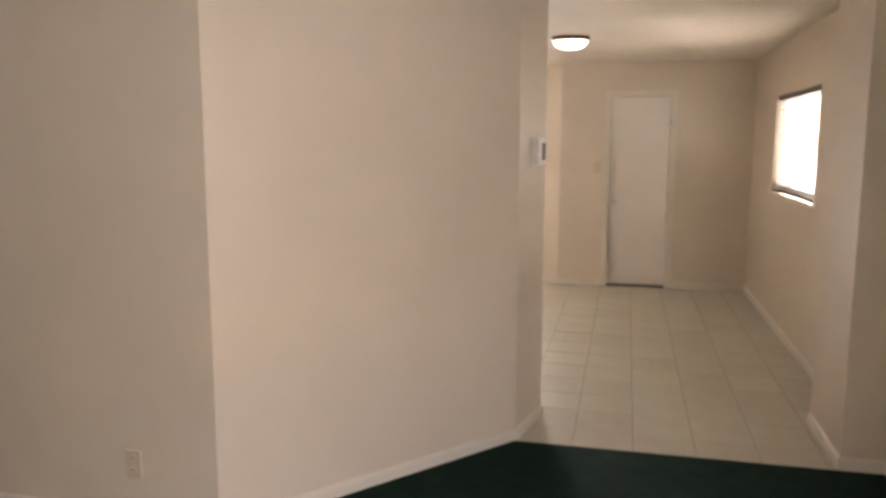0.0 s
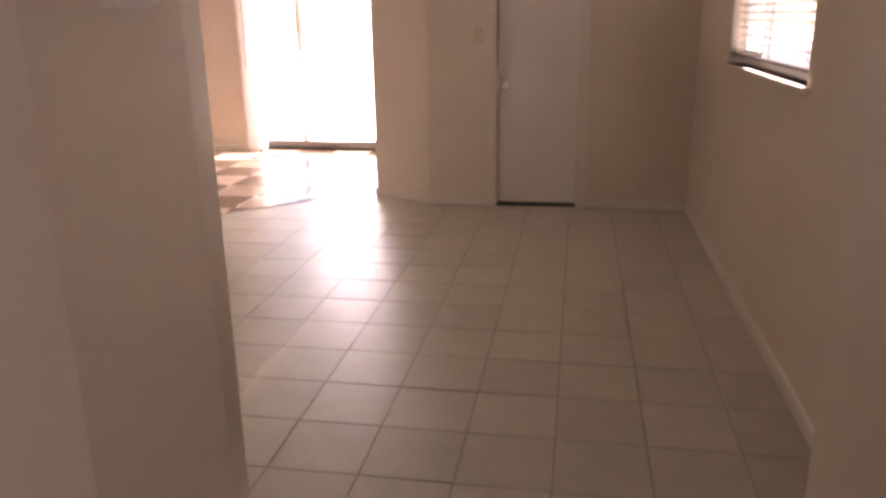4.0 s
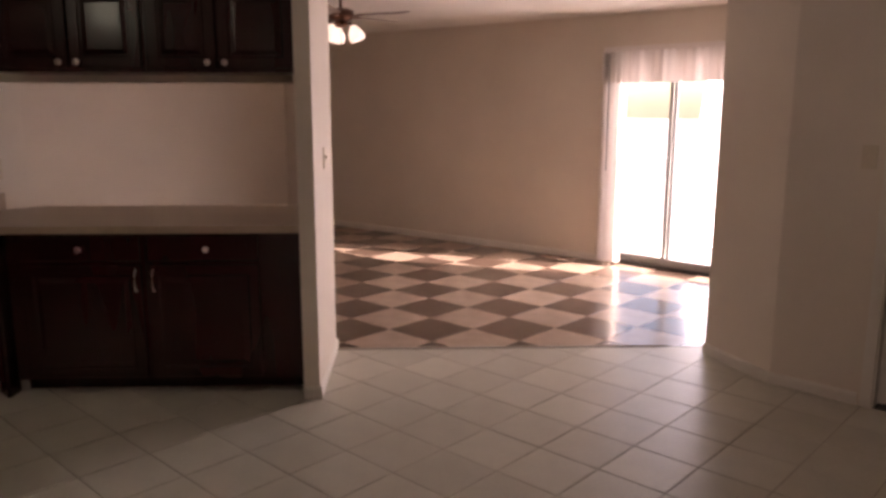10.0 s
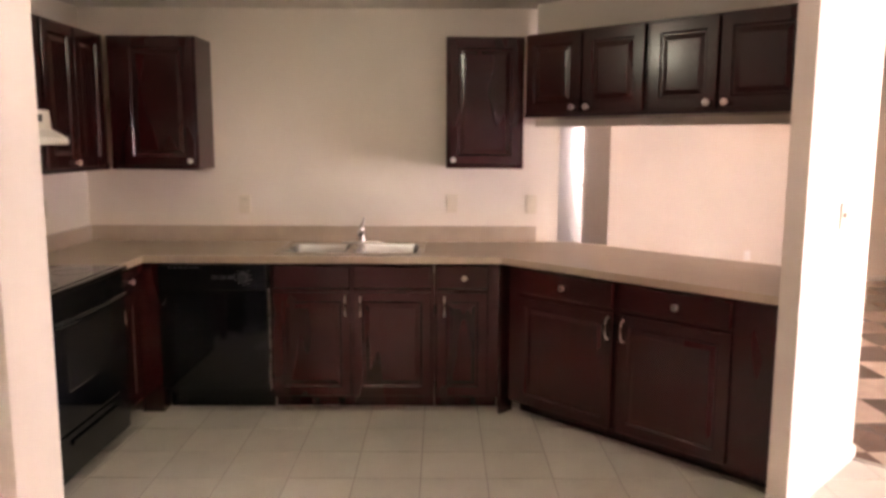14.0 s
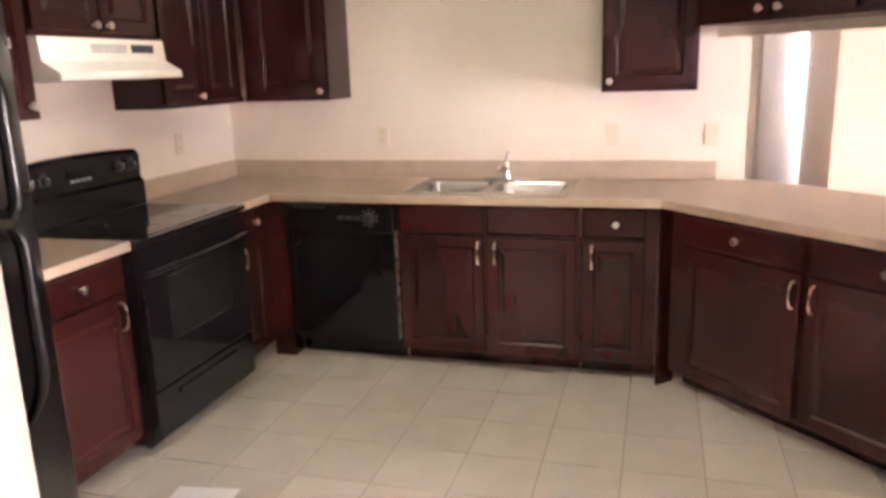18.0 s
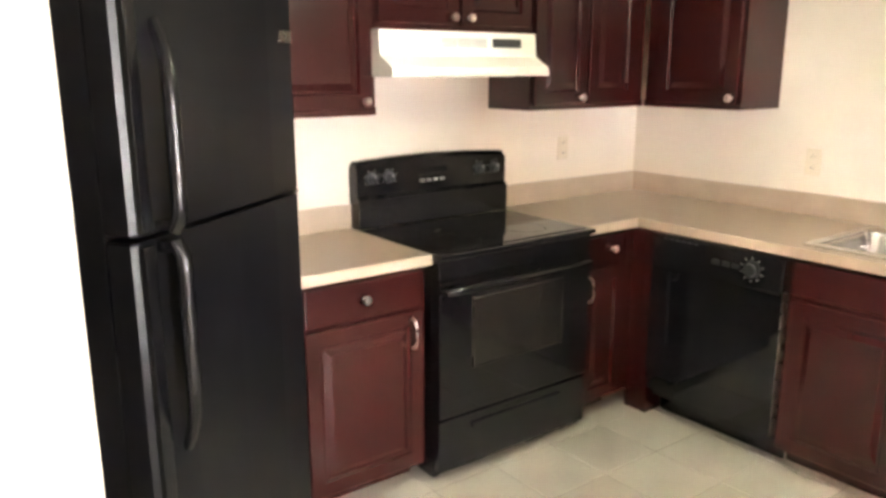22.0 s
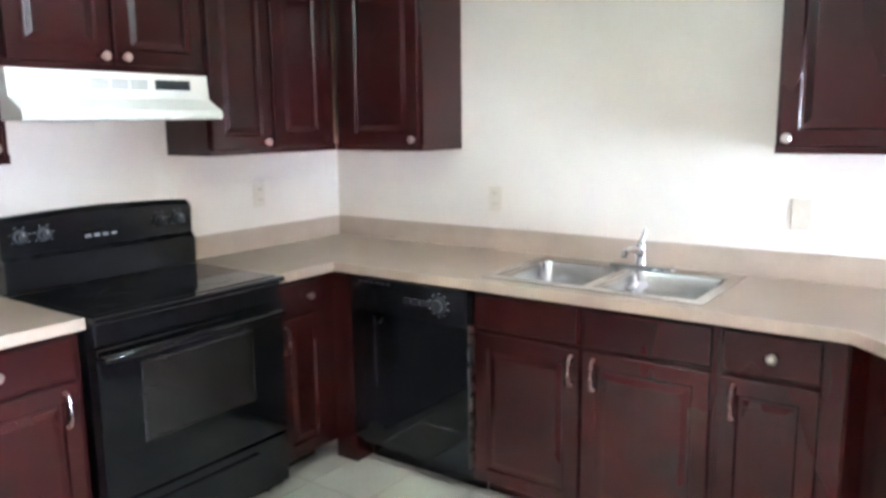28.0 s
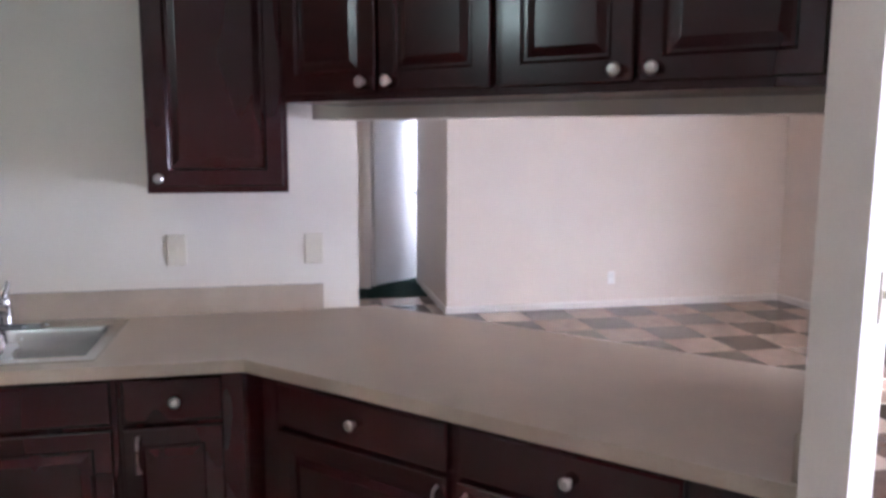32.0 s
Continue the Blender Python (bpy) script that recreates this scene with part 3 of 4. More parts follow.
def pull(parent, x, z, y=0.0):
    k = new("pull", PULL_ME)
    k.parent = parent
    k.matrix_basis = pose(x, y, z)
    return tagged(k, "satin nickel bar pull")


RAISED = [(0.0, 0.019), (0.0, 0.003), (0.003, 0.0), (0.052, 0.0), (0.056, 0.005), (0.060, 0.009), (0.068, 0.009), (0.088, 0.003), (0.092, 0.002)]
SLAB = [(0.0, 0.019), (0.0, 0.005), (0.003, 0.002), (0.010, 0.0), (0.014, 0.0)]


def front(parent, name, x0, x1, z0, z1, steps=None):
    return part(name, bordered(x1 - x0, z1 - z0, steps or RAISED, x0, z0), CHERRY, parent)


BASE_H, DEPTH = 0.865, 0.61


def base_unit(name, m, w, label, drawers=(), doors=(), depth=DEPTH, body_top=BASE_H):
    """A floor cabinet: local x along its width, front at y = 0, back at y = depth."""
    c = thing(name, m, label, "cabinet", "kitchen base cabinets")
    part("body", box(0.0, 0.021, 0.085, w, depth, body_top), CHERRY, c)
    if body_top < BASE_H:
        part("top_rail", box(0.0, 0.021, body_top, w, 0.045, BASE_H), CHERRY, c)
    part("toe_kick", box(0.0, 0.125, 0.0, w, 0.14, 0.085), CHERRY, c, "dark wooden toe kick")
    for x0, x1, kx in drawers:
        d = front(c, "drawer_front", x0, x1, 0.715, 0.850, SLAB)
        if kx is not None:
            knob(d, kx, 0.783)
    for x0, x1, px in doors:
        d = front(c, "door", x0, x1, 0.100, 0.700)
        if px is not None:
            pull(d, px, 0.565)
    return c


def upper_unit(name, m, w, z0, z1, label, doors, depth=0.30):
    c = thing(name, m, label, "wall cabinet", "kitchen wall cabinets")
    part("body", box(0.0, 0.021, z0, w, depth, z1), CHERRY, c)
    part("rail", box(0.0, 0.012, z0, w, 0.022, z0 + 0.03), CHERRY, c)
    for x0, x1, kx in doors:
        d = front(c, "door", x0, x1, z0 + 0.022, z1 - 0.012)
        if kx is not None:
            knob(d, kx, z0 + 0.05)
    return c


FS, FX = 0.955, -3.130          # front planes of the base units
SOUTH = lambda x: pose(x, FS, 0, 0, 0, 180)
WEST = lambda y: pose(FX, y, 0, 0, 0, 90)
PEND = 4.310


def pen(s):
    x, y = sd(s, PEND)
    return pose(x, y, 0, 0, 0, 45)


base_unit("base_cabinet", SOUTH(-1.480), 0.506, "dark cherry base cabinet with drawer beside the fridge", [(0.02, 0.486, 0.244)], [(0.02, 0.486, 0.441)], FS - YS)
base_unit("base_cabinet", SOUTH(-2.786), 0.310, "narrow dark cherry base cabinet beside the stove", [(0.015, 0.272, 0.185)], [(0.015, 0.272, 0.048)], FS - YS)
base_unit("sink_cabinet", WEST(1.668), 0.915, "dark cherry sink base cabinet with two doors", [(0.012, 0.447, None), (0.462, 0.900, None)], [(0.012, 0.447, 0.420), (0.462, 0.900, 0.505)], 0.63, 0.70)
base_unit("base_cabinet", WEST(2.586), 0.360, "dark cherry base cabinet with drawer beside the sink", [(0.012, 0.298, 0.165)], [(0.012, 0.298, 0.055)], 0.40)
base_unit("peninsula_cabinet", pen(-0.080), 0.690, "dark cherry peninsula cabinet with drawer and door", [(0.075, 0.675, 0.375)], [(0.075, 0.675, 0.650)], 0.62)
base_unit("peninsula_cabinet", pen(0.613), 0.800, "dark cherry peninsula cabinet with drawer and wide door", [(0.015, 0.580, 0.320)], [(0.015, 0.580, 0.045)], 0.62)

filler = thing("corner_filler", pose(-1.478, FS, 0, 0, 0, 180), "dark cherry filler panel beside the fridge", "cabinet filler", "kitchen base cabinets")
part("post", box(-0.06, 0.02, 0.0, 0.0, 0.06, BASE_H), CHERRY, filler)
filler = thing("corner_filler", pose(FX, 0.956, 0), "dark cherry filler post in the cabinet corner", "cabinet filler", "kitchen base cabinets")
part("post", box(-0.16, -0.03, 0.085, -0.006, 0.092, BASE_H), CHERRY, filler)
part("stile", box(-0.005, -0.03, 0.085, 0.033, -0.021, BASE_H), CHERRY, filler)
part("toe_kick", box(-0.16, -0.03, 0.0, -0.012, 0.090, 0.085), CHERRY, filler)
filler = thing("corner_filler", pose(FX, 2.948, 0), "dark cherry filler post at the peninsula corner", "cabinet filler", "kitchen base cabinets")
part("post", prism([(-0.10, 0.0), (0.0, 0.0), (0.012, 0.012), (-0.06, 0.085), (-0.10, 0.085)], 0.0, BASE_H), CHERRY, filler)
upper_unit("wall_cabinet", pose(-1.445, 0.69, 0, 0, 0, 180), 0.515, 1.376, 2.13, "dark cherry wall cabinet beside the fridge", [(0.02, 0.495, 0.46)], 0.29)
upper_unit("hood_cabinet", pose(-1.962, 0.69, 0, 0, 0, 180), 0.765, 1.682, 2.13, "short dark cherry wall cabinet above the range hood", [(0.012, 0.374, 0.340), (0.386, 0.750, 0.421)], 0.29)
upper_unit("wall_cabinet", pose(-2.729, 0.69, 0, 0, 0, 180), 0.732, 1.366, 2.13, "dark cherry corner wall cabinet on the stove wall", [(0.015, 0.330, 0.290), (0.345, 0.655, None)], 0.29)
upper_unit("wall_cabinet", pose(-3.44, 0.693, 0, 0, 0, 90), 0.510, 1.366, 2.13, "dark cherry corner wall cabinet on the sink wall", [(0.08, 0.495, 0.470)], 0.318)
upper_unit("wall_cabinet", pose(-3.44, 2.650, 0, 0, 0, 90), 0.450, 1.378, 2.13, "dark cherry wall cabinet beside the pass-through", [(0.015, 0.434, 0.040)], 0.318)


def pen_up(s):
    x, y = sd(s, 4.48)
    return pose(x, y, 0, 0, 0, 45)


upper_unit("pass_through_cabinet", pen_up(-0.130), 0.757, 1.665, 2.113, "dark cherry wall cabinet above the pass-through counter", [(0.015, 0.372, 0.335), (0.386, 0.742, 0.425)], 0.325)
upper_unit("pass_through_cabinet", pen_up(0.630), 0.780, 1.665, 2.113, "dark cherry wall cabinet above the pass-through counter", [(0.015, 0.355, 0.318), (0.369, 0.750, 0.405)], 0.325)

# ---- worktop with its splash ----
TOP = 0.905
worktop = thing("worktop", pose(0, 0, 0), "beige laminate worktop running round the kitchen", "worktop")
ov = 0.025
cx = FX + ov
SKX0, SKX1, SKY0, SKY1 = -3.665, -3.205, 1.72, 2.49
ycorn = cx + (PEND - ov) / R2
pieces = [
    [(-1.33, YS), (-1.33, 0.93), (-1.42, FS + ov), (-1.992, FS + ov), (-1.992, YS)],
    [(-2.784, YS), (-2.784, FS + ov), (cx, FS + ov), (cx, SKY0), (XS, SKY0), (XS, YS)],
    [(XS, SKY0), (SKX0, SKY0), (SKX0, SKY1), (XS, SKY1)],
    [(SKX1, SKY0), (cx, SKY0), (cx, SKY1), (SKX1, SKY1)],
    [(XS, SKY1), (cx, SKY1), (cx, ycorn), sd(1.415, PEND - ov), sd(1.415, 5.10), sd(-0.25, 5.10), (XS, 3.362)],
]
for i, pc in enumerate(pieces):
    part("slab", prism(pc, 0.866, TOP, 0.004 if i in (0,) else 0.0), LAM, worktop)
sp = 0.10
for pts in ([(-1.34, YS), (-1.34, YS + 0.018), (-1.992, YS + 0.018), (-1.992, YS)], [(-2.784, YS), (-2.784, YS + 0.018), (XS + 0.018, YS + 0.018), (XS + 0.018, YS)], [(XS, YS), (XS + 0.018, YS), (XS + 0.018, 3.222), (XS, 3.222)]):
    part("splash", prism(pts, TOP, TOP + sp, 0.003), LAM, worktop, "beige laminate backsplash")
part("end_splash", prism([sd(1.397, PEND - 0.01), sd(1.415, PEND - 0.01), sd(1.415, 4.95), sd(1.397, 4.95)], TOP, TOP + 0.10, 0.003), LAM, worktop, "beige laminate end splash")

# ---- sink ----
sink = thing("sink", pose(-3.430, 2.105, TOP), "double-bowl stainless steel sink set in the worktop", "sink")


def bowl(y0, y1):
    x0, x1 = -0.175, 0.215
    lp = []
    for ins, z in ((0.0, 0.002), (0.006, -0.01), (0.018, -0.13), (0.04, -0.155), (0.15, -0.158)):
        a0, a1, b0, b1 = x0 + ins, x1 - ins, y0 + ins, y1 - ins
        r = 0.045 if ins < 0.1 else 0.01
        ring = []
        for (cx_, cy_, st) in ((a1 - r, b1 - r, 0), (a0 + r, b1 - r, 90), (a0 + r, b0 + r, 180), (a1 - r, b0 + r, 270)):
            for k in range(5):
                t = radians(st + 22.5 * k)
                ring.append((cx_ + r * math.cos(t), cy_ + r * math.sin(t), z))
        lp.append(ring)
    bm = quad_mesh(lp, cap=False)
    bm.verts.ensure_lookup_table()
    bm.faces.new(bm.verts[-20:])
    bmesh.ops.recalc_face_normals(bm, faces=bm.faces)
    for f_ in bm.faces:
        f_.normal_flip()
    return bm


for y0, y1 in ((-0.385, -0.02), (0.02, 0.385)):
    b = part("bowl", bowl(y0, y1), STEEL, sink, "brushed steel bowl", True)
    part("drain", shifted(revolve([(0, 0), (0.042, 0), (0.04, 0.004), (0.02, 0.003), (0, 0.003)], 20), 0.01, (y0 + y1) / 2, -0.1575), CHROME, b, "chrome drain", True)
rim_parts = [box(-0.270, -0.42, 0.0005, -0.173, 0.42, 0.006, 0.002), box(0.213, -0.42, 0.0005, 0.262, 0.42, 0.006, 0.002),
             box(-0.173, -0.42, 0.0005, 0.213, -0.383, 0.006), box(-0.173, 0.383, 0.0005, 0.213, 0.42, 0.006), box(-0.173, -0.022, 0.0005, 0.213, 0.022, 0.006)]
part("rim", joined(*rim_parts), STEEL, sink, "flat steel rim")
faucet = thing("faucet", pose(-3.655, 2.13, TOP + 0.006), "single-lever chrome kitchen faucet", "faucet")
part("deck_plate", prism([(-0.028, -0.12), (0.028, -0.12), (0.03, 0), (0.028, 0.12), (-0.028, 0.12), (-0.03, 0)], 0, 0.012, 0.004), CHROME, faucet, "", True)
part("body", revolve([(0, 0.01), (0.026, 0.01), (0.024, 0.03), (0.021, 0.07), (0.024, 0.085), (0.018, 0.10), (0, 0.104)], 20), CHROME, faucet, "", True)
part("spout", tube([(0.01, 0, 0.055), (0.06, 0, 0.075), (0.12, 0, 0.090), (0.165, 0, 0.085), (0.178, 0, 0.068)], [0.014, 0.013, 0.012, 0.012, 0.012]), CHROME, faucet, "", True)
part("lever", tube([(0, 0, 0.098), (-0.003, 0.008, 0.125), (-0.008, 0.016, 0.155)], [0.012, 0.009, 0.007]), CHROME, faucet, "", True)

# ---- appliances ----
dw = thing("dishwasher", WEST(1.052), "black built-in dishwasher with a dial", "dishwasher")
part("body", box(0.002, 0.03, 0.10, 0.608, 0.60, 0.860), BLACK, dw)
part("door", box(0.004, -0.006, 0.135, 0.606, 0.03, 0.700, 0.006), GLOSS, dw, "glossy black door")
cp = part("control_panel", box(0.004, -0.016, 0.706, 0.606, 0.03, 0.858, 0.010), BLACK, dw, "black control panel")
dial = part("dial", shifted(revolve([(0, 0), (0.034, 0), (0.034, 0.006), (0.026, 0.008), (0.024, 0.022), (0, 0.024)], 24, "y"), 0.475, -0.016, 0.785), DARKP, cp, "dark dial with grey marks", True)
for i in range(10):
    a = radians(36 * i)
    part("dial_mark", shifted(box(-0.002, -0.0012, 0.042, 0.002, 0.0, 0.049), 0.475, -0.0165, 0.785, 0, 36 * i, 0), GREYP, cp, "grey printed mark")
for i in range(3):
    part("button", box(0.30 + 0.045 * i, -0.020, 0.775, 0.335 + 0.045 * i, -0.012, 0.795, 0.002), DARKP, cp)
part("kick_panel", box(0.004, 0.115, 0.0, 0.606, 0.13, 0.130), BLACK, dw)
part("vent_slots", joined(*[box(0.06 + 0.03 * i, -0.0175, 0.835, 0.08 + 0.03 * i, -0.014, 0.842) for i in range(6)]), DARKP, cp)
part("end_trim", box(0.6085, -0.012, 0.14, 0.6125, 0.02, 0.72, 0.001), NICKEL, dw, "thin bright edge trim")

stove = thing("stove", pose(-1.996, 1.000, 0, 0, 0, 180), "black electric range with a smooth glass cooktop", "stove")
SW, SD = 0.786, 0.60
part("body", box(0.004, 0.035, 0.03, SW - 0.004, SD, 0.885), BLACK, stove)
for x in (0.05, SW - 0.05):
    for y in (0.09, SD - 0.06):
        part("foot", shifted(revolve([(0, 0), (0.02, 0), (0.018, 0.03), (0, 0.032)], 12), x, y, 0), DARKP, stove)
door = part("oven_door", box(0.006, -0.008, 0.275, SW - 0.006, 0.035, 0.800, 0.008), GLOSS, stove, "glossy black oven door")
part("oven_window", shifted(bordered(0.475, 0.28, [(0.0, 0.004), (0.0, -0.001), (0.006, -0.003), (0.010, -0.0015)], 0.155, 0.445), 0, -0.008, 0), OVEN, door, "dark see-through oven window")
hn = part("handle", tube([(0.022, -0.006, 0.766), (0.028, -0.034, 0.770), (0.06, -0.050, 0.774), (SW / 4, -0.066, 0.779), (SW / 2, -0.072, 0.781), (3 * SW / 4, -0.066, 0.779), (SW - 0.06, -0.050, 0.774), (SW - 0.028, -0.034, 0.770), (SW - 0.022, -0.006, 0.766)], 0.017, 12), GLOSS, door, "glossy black bowed bar handle", True)
part("front_rail", box(0.004, -0.004, 0.806, SW - 0.004, 0.04, 0.885, 0.010), BLACK, stove)
drawer = part("storage_drawer", box(0.006, -0.004, 0.06, SW - 0.006, 0.035, 0.265, 0.006), BLACK, stove, "black storage drawer")
part("drawer_grip", box(0.16, -0.014, 0.205, SW - 0.16, -0.003, 0.228, 0.004), BLACK, drawer)
ct = part("cooktop", box(0.0, -0.026, 0.886, SW, SD - 0.075, 0.906, 0.006), GLOSS, stove, "black cooktop frame")
part("cooktop_glass", box(0.022, 0.010, 0.9062, SW - 0.022, SD - 0.09, 0.909, 0.001), GLOSS, ct, "glossy black ceramic glass")
for x, y, r in ((0.20, 0.15, 0.10), (0.56, 0.15, 0.085), (0.20, 0.38, 0.075), (0.56, 0.38, 0.10)):
    part("burner_ring", shifted(quad_mesh([[(q * math.cos(2 * math.pi * k / 32), q * math.sin(2 * math.pi * k / 32), z) for k in range(32)] for q, z in ((r, 0), (r, 0.0004), (r - 0.004, 0.0004), (r - 0.004, 0))], False), x, y, 0.9091), RING, ct, "faint grey burner ring")
bg = part("backguard", quad_mesh([[(x, SD - 0.075, 0.906), (x, SD, 0.906), (x, SD, 1.160 + b), (x, SD - 0.012, 1.178 + b), (x, SD - 0.045, 1.178 + b), (x, SD - 0.062, 1.160 + b), (x, SD - 0.058, 1.04), (x, SD - 0.075, 1.025)] for x, b in ((0.0, -0.012), (0.01, 0.0), (SW / 4, 0.010), (SW / 2, 0.014), (3 * SW / 4, 0.010), (SW - 0.01, 0.0), (SW, -0.012))]), BLACK, stove, "black control backguard", True)
for x in (0.070, 0.155, SW - 0.155, SW - 0.070):
    kn = part("control_knob", shifted(revolve([(0, 0), (0.027, 0), (0.026, 0.006), (0.019, 0.008), (0.017, 0.026), (0, 0.028)], 20, "y"), x, SD - 0.061, 1.108), DARKP, bg, "black control knob", True)
    part("knob_mark", shifted(box(-0.002, -0.030, 0.004, 0.002, -0.026, 0.016), x, SD - 0.061, 1.108), GREYP, kn)
    for i in range(6):
        part("print_mark", shifted(box(-0.0015, -0.001, 0.033, 0.0015, 0.0, 0.038), x, SD - 0.0625, 1.108, 0, -125 + 50 * i, 0), GREYP, bg)
part("clock_panel", box(SW / 2 - 0.10, SD - 0.064, 1.095, SW / 2 + 0.06, SD - 0.058, 1.135, 0.002), GLOSS, bg, "glossy black clock display")
for i in range(4):
    part("button", box(SW / 2 - 0.085 + 0.035 * i, SD - 0.0665, 1.075, SW / 2 - 0.062 + 0.035 * i, SD - 0.060, 1.087, 0.001), GREYP, bg)

hood = thing("range_hood", pose(-1.948, YS + 0.001, 1.513, 0, 0, 180), "white under-cabinet range hood with a sloped front", "range hood")
HW = 0.755
hb = part("shell", quad_mesh([[(x, 0.0, 0.0), (x, -0.404, 0.0), (x, -0.410, 0.012), (x, -0.404, 0.032), (x, -0.330, 0.075), (x, -0.322, 0.165), (x, 0.0, 0.165)] for x in (0.0, HW)]), HOODM, hood)
part("control_strip", box(0.525, -0.331, 0.108, HW - 0.085, -0.3245, 0.142, 0.001), DARKP, hb, "dark switch strip")
for i in range(3):
    part("vent_grille", joined(*[box(0.275 + 0.075 * i, -0.3285, 0.108 + 0.009 * k, 0.343 + 0.075 * i, -0.3245, 0.113 + 0.009 * k) for k in range(4)]), GREYP, hb, "grey louvre")
part("filter", box(0.15, -0.36, -0.004, HW - 0.15, -0.08, 0.0), STEEL, hood, "metal grease filter")

fridge = thing("refrigerator", pose(-0.860, 1.515, 0, 0, 0, 216.0), "black top-freezer refrigerator with long curved handles", "refrigerator")
FW, FD, FH = 0.710, 0.52, 1.755
part("cabinet", box(0.0, 0.075, 0.02, FW, FD, FH - 0.015, 0.006), FRIDGE, fridge)
part("base_grille", box(0.01, 0.05, 0.0, FW - 0.01, 0.075, 0.09), DARKP, fridge, "dark base grille")
for nm, z0, z1 in (("freezer_door", 1.205, FH), ("fridge_door", 0.095, 1.194)):
    d = part(nm, quad_mesh([[(x0, 0.070, z), (x0, 0.012, z), (x0 + 0.012, 0.002, z), (x0 + 0.15, -0.004, z), (FW / 2, -0.006, z), (x1 - 0.15, -0.004, z), (x1 - 0.012, 0.002, z), (x1, 0.012, z), (x1, 0.070, z)]
              for z, x0, x1 in ((z0, 0.006, FW - 0.006), (z0 + 0.006, 0.0, FW), (z1 - 0.006, 0.0, FW), (z1, 0.006, FW - 0.006))]), FRIDGE, fridge, "black textured door")
    zs = (z0 + 0.006, z0 + 0.43) if nm == "freezer_door" else (z1 - 0.006, z1 - 0.50)
    a, b = zs
    q = (b - a)
    us = [k / 15 for k in range(16)]
    bow = [(0.080 + 0.032 * max(0.0, (u - 0.6) / 0.4) ** 2, -0.002 - 0.054 * (1 - max(0.0, (u - 0.6) / 0.4) ** 2.4) * (1 - 0.35 * max(0.0, (0.1 - u) / 0.1) ** 2), a + q * u) for u in us]
    part("handle", tube(bow, [0.017 - 0.004 * max(0.0, (u - 0.7) / 0.3) for u in us], 12), BLACK, d, "long curved black handle", True)
    part("handle_root", box(0.066, -0.045, min(a, a + 0.05 * q), 0.094, 0.002, max(a, a + 0.05 * q), 0.005), BLACK, d)
    part("handle_strip", box(0.012, -0.012, z0 + 0.01, 0.050, 0.004, z1 - 0.01, 0.005), BLACK, d, "glossy black edge strip")
part("badge", box(FW - 0.085, -0.007, 1.610, FW - 0.025, -0.001, 1.640, 0.001), NICKEL, fridge, "small silver badge")
part("hinge_cap", box(FW - 0.08, 0.02, FH - 0.002, FW - 0.01, 0.11, FH + 0.012, 0.004), BLACK, fridge)
part("middle_hinge", box(FW - 0.045, -0.004, 1.195, FW - 0.005, 0.05, 1.204), NICKEL, fridge, "bright middle hinge")


# ---- wall plates ----
def outlet(m, label="ivory duplex outlet plate on the wall", switch=False, gang=1, material=PLATE):
    o = thing("light_switch" if switch else "outlet", m, label, "switch" if switch else "outlet")
    w = 0.035 + 0.023 * (gang - 1)
    part("plate", bordered(2 * w, 0.115, [(0, 0.0), (0, -0.003), (0.003, -0.006), (0.006, -0.006)], -w, -0.0575), material, o)
    if switch:
        for g in range(gang):
            x = (g - (gang - 1) / 2) * 0.046
            part("toggle", shifted(box(-0.005, -0.017, -0.010, 0.005, -0.005, 0.010, 0.002), x, 0, 0.003), material, o)
    else:
        for z in (-0.025, 0.025):
            part("socket", shifted(revolve([(0, 0.005), (0.017, 0.005), (0.016, 0.0075), (0, 0.0075)], 16, "y"), 0, 0, z), material, o)
            for x in (-0.006, 0.006):
                part("slot", box(x - 0.001, -0.0082, z - 0.004, x + 0.001, -0.0072, z + 0.006), DARKP, o)
    part("screw", shifted(revolve([(0, 0.005), (0.003, 0.005), (0.0025, 0.007), (0, 0.007)], 8, "y"), 0, 0, 0.043 if switch else 0), NICKEL, o)
    return o


outlet(pose(XS + 0.0005, 1.387, 1.140, 0, 0, 90))
outlet(pose(XS + 0.0005, 2.690, 1.147, 0, 0, 90), "ivory switch plate above the worktop", True, 1)
outlet(pose(XS + 0.0005, 3.190, 1.142, 0, 0, 90), "ivory switch plate at the wall's end", True, 1)
outlet(pose(-3.212, YS + 0.0005, 1.159, 0, 0, 180))
outlet(pose(XW + 0.0005, 6.044, 0.282, 0, 0, 90), "white outlet plate low on the living room wall", material=WHITEP)
outlet(pose(-1.50, 0.1695, 0.258, 0, 0, 0), "ivory outlet plate low on the wall")
outlet(pose(*sd(1.4975, 4.675), 1.22, 0, 0, 135), "ivory light switch on the wing wall", True, 1)
outlet(pose(0.075, YD - 0.0005, 1.26, 0, 0, 0), "ivory light switch beside the white door", True, 1)

therm = thing("thermostat", pose(-0.0845, 1.645, 1.482, 0, 0, 77.2), "white wall thermostat with a dark display", "thermostat")
part("back_plate", box(-0.065, -0.006, -0.075, 0.065, 0.0, 0.075, 0.002), WHITEP, therm)
tb = part("case", box(-0.058, -0.034, -0.068, 0.058, -0.006, 0.068, 0.008), WHITEP, therm)
part("display", box(-0.005, -0.0355, -0.045, 0.045, -0.033, 0.045, 0.001), DARKP, tb, "dark display")

# ---- loose things ----
solid("paper_booklet", joined(box(0.0, 0.0, 0.001, 0.30, 0.24, 0.005, 0.001), box(0.004, 0.003, 0.0051, 0.297, 0.237, 0.008, 0.001)), PAPER,
      "white paper booklet lying on the kitchen floor", "booklet", m=pose(-1.785, 1.225, 0.001, 0, 0, 8))

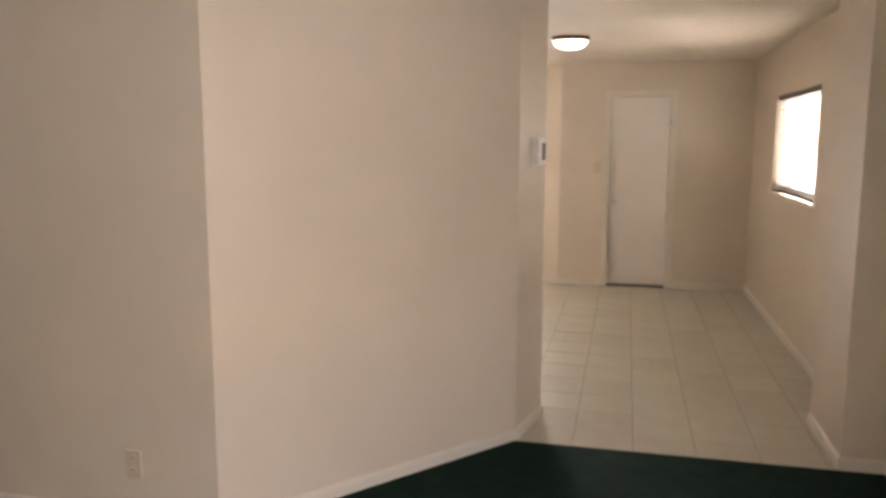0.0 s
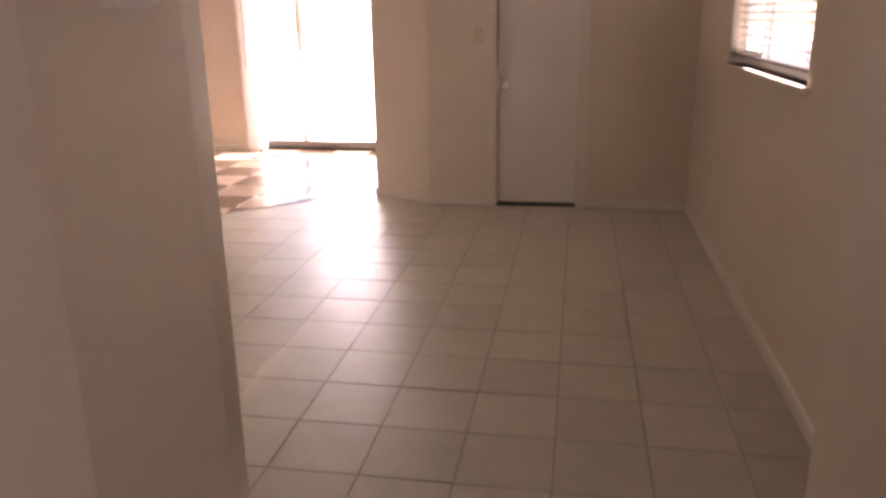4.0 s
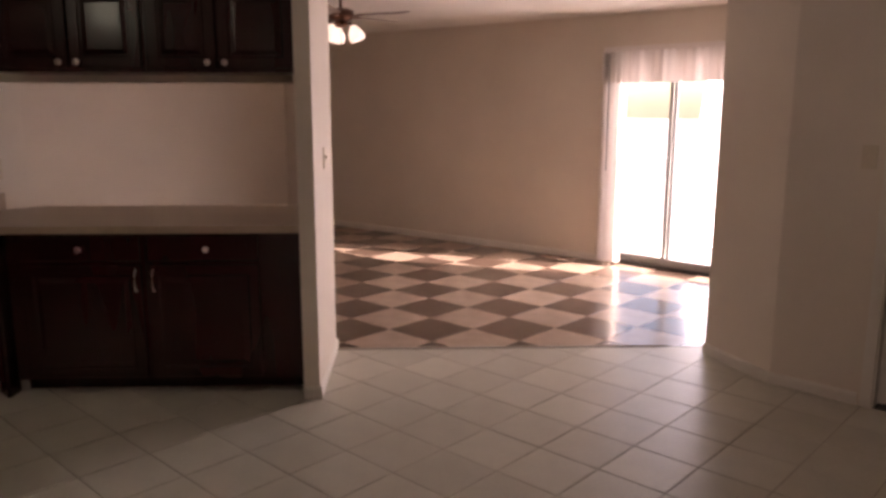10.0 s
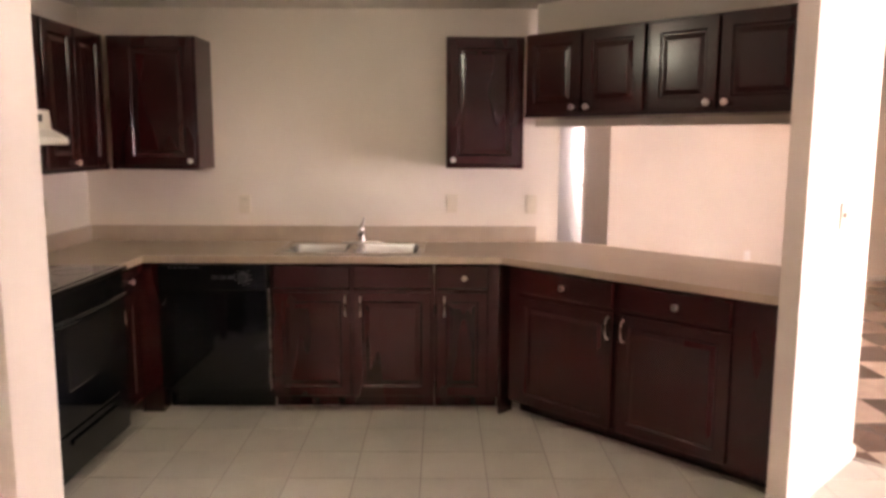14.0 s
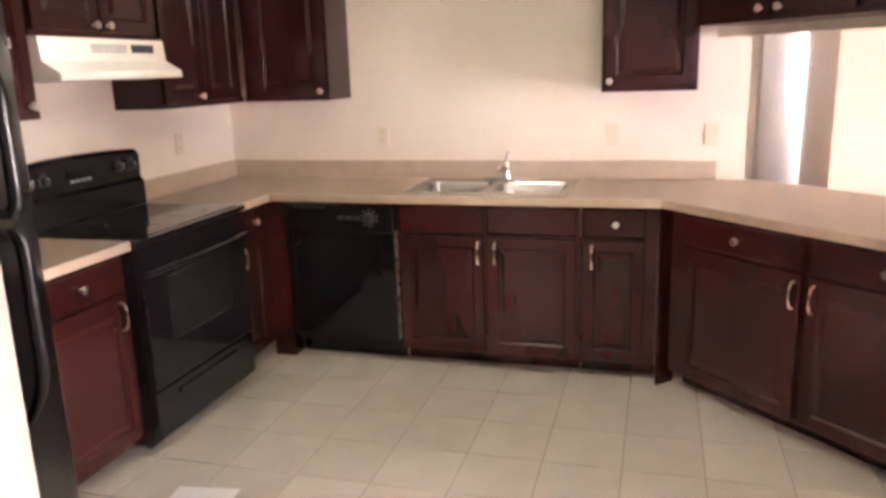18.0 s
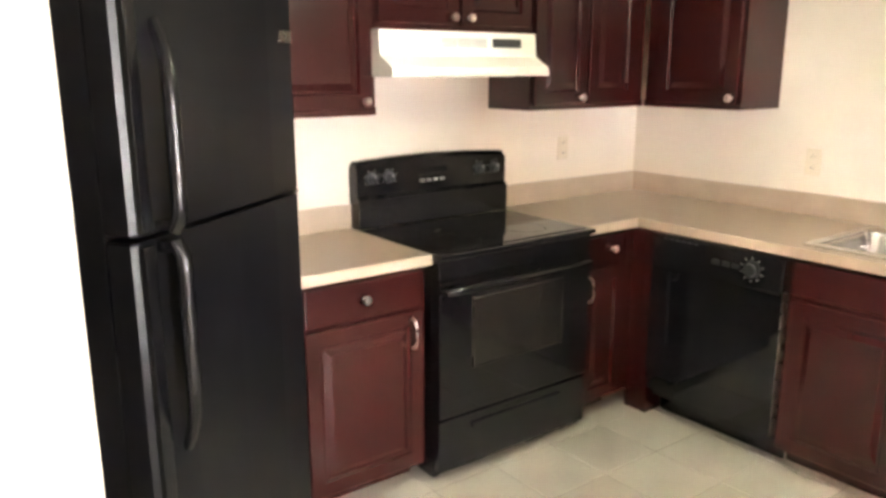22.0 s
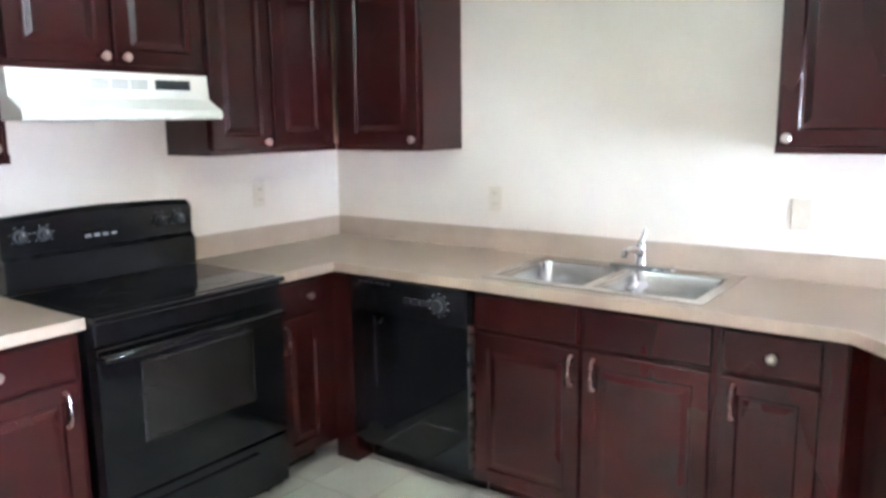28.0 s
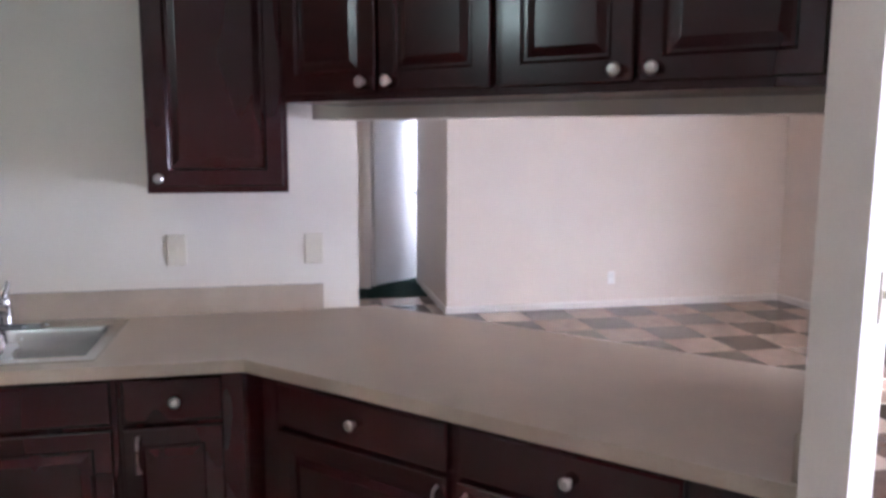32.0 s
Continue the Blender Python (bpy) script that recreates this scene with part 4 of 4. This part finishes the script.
# ---- floor pieces ----
floor_tile = solid("floor_tile", prism([(-8.19, 3.30), (XS + 0.01, 3.30), (XS + 0.01, YS), (-0.9, YS), (-0.9, 1.386), (1.63, 1.386), (1.63, 6.3), (AX, 6.3), (-2.72, 4.46)][2:], -0.06, -0.003), GROUT, "cream ceramic tile floor with thin grey joints", "floor", "structure")
floor_living = solid("floor_living", prism([(-8.21, 3.2), (XS - 0.12, 3.2), (XS - 0.12, 3.42), (-2.70, 4.475), (AX + 0.2, 6.38), (AX + 0.2, YN + 0.1), (-8.21, YN + 0.1)], -0.062, -0.0035), VBASE, "brown and tan checkered vinyl tile floor", "floor", "structure")
PX, PY = 0.304, 0.305
X0, Y0 = 0.152, 1.311


rng = random.Random(4)
tile_me = {}


def tile_mesh(w, h, material, key, t=0.003):
    k = (round(w, 4), round(h, 4), key)
    if k not in tile_me:
        tile_me[k] = mesh_of("tile", quad_mesh([[(-w / 2 + i, -h / 2 + i, z), (w / 2 - i, -h / 2 + i, z), (w / 2 - i, h / 2 - i, z), (-w / 2 + i, h / 2 - i, z)] for i, z in ((0, -t), (0, -0.0012), (0.0015, 0.0))]), material)
    return tile_me[k]


def clipped(poly, a, b, c):
    """The part of a polygon where a x + b y >= c."""
    out = []
    for p, q in zip(poly, poly[1:] + poly[:1]):
        fp, fq = a * p[0] + b * p[1] - c, a * q[0] + b * q[1] - c
        if fp >= 0:
            out.append(p)
        if fp * fq < 0:
            t = fp / (fp - fq)
            out.append((p[0] + t * (q[0] - p[0]), p[1] + t * (q[1] - p[1])))
    return out


def lay(floor, material, px, py, x0, y0, gap, xr, yr, regions, key, pick=None, z=0.0):
    """Tiles of px by py from x0, y0; whole ones share a mesh, cut ones follow the regions' edges."""
    for i in range(math.floor((xr[0] - x0) / px), math.ceil((xr[1] - x0) / px)):
        for j in range(math.floor((yr[0] - y0) / py), math.ceil((yr[1] - y0) / py)):
            if pick and not pick(i, j):
                continue
            full = [(x0 + i * px + gap / 2, y0 + j * py + gap / 2), (x0 + (i + 1) * px - gap / 2, y0 + j * py + gap / 2), (x0 + (i + 1) * px - gap / 2, y0 + (j + 1) * py - gap / 2), (x0 + i * px + gap / 2, y0 + (j + 1) * py - gap / 2)]
            for planes in regions:
                poly = full
                for a, b, c in planes:
                    poly = clipped(poly, a, b, c) if len(poly) > 2 else []
                if len(poly) < 3:
                    continue
                cx_, cy_ = sum(p[0] for p in full) / 4, sum(p[1] for p in full) / 4
                if len(poly) == 4 and all(abs(p[0] - q[0]) + abs(p[1] - q[1]) < 1e-6 for p, q in zip(sorted(poly), sorted(full))):
                    ob = new("tile", tile_mesh(px - gap, py - gap, material, key))
                    ob.matrix_basis = pose(cx_, cy_, z + rng.uniform(-0.0004, 0.0004), rng.uniform(-0.05, 0.05), rng.uniform(-0.05, 0.05), 0)
                else:
                    bm = quad_mesh([[(x, y, zz) for x, y in poly] for zz in (-0.003, 0.0)])
                    ob = new("tile", mesh_of("tile", bm, material))
                    ob.matrix_basis = pose(0, 0, z)
                ob.parent = floor
                break


cut = -5.045 / R2
lay(floor_tile, TILE, PX, PY, X0, Y0, 0.005, (-3.2, XR + 0.1), (1.0, 6.4), [[(0, 1, 1.388), (1, -1, cut), (-1, 0, -XR - 0.1)]], "cream", lambda i, j: X0 + i * PX > -0.7)
lay(floor_tile, TILE, PX, PY, X0, Y0, 0.005, (-3.5, XR + 0.1), (0.7, 6.4), [[(0, 1, 0.8), (1, -1, cut)]], "cream", lambda i, j: X0 + i * PX <= -0.7)
g = 0.402
for key, m, odd in (("dark", VDARK, 0), ("light", VLIGHT, 1)):
    lay(floor_living, m, g, g, -2.59, 5.16, 0.0012, (-8.2, AX), (3.3, YN), [[(-1, 1, -cut + 0.012), (0, -1, -YN - 0.02), (1, 0, -8.19), (-1, 0, -AX), (0, 1, 3.29)]], key, (lambda i, j, odd=odd: (i + j) % 2 == odd))
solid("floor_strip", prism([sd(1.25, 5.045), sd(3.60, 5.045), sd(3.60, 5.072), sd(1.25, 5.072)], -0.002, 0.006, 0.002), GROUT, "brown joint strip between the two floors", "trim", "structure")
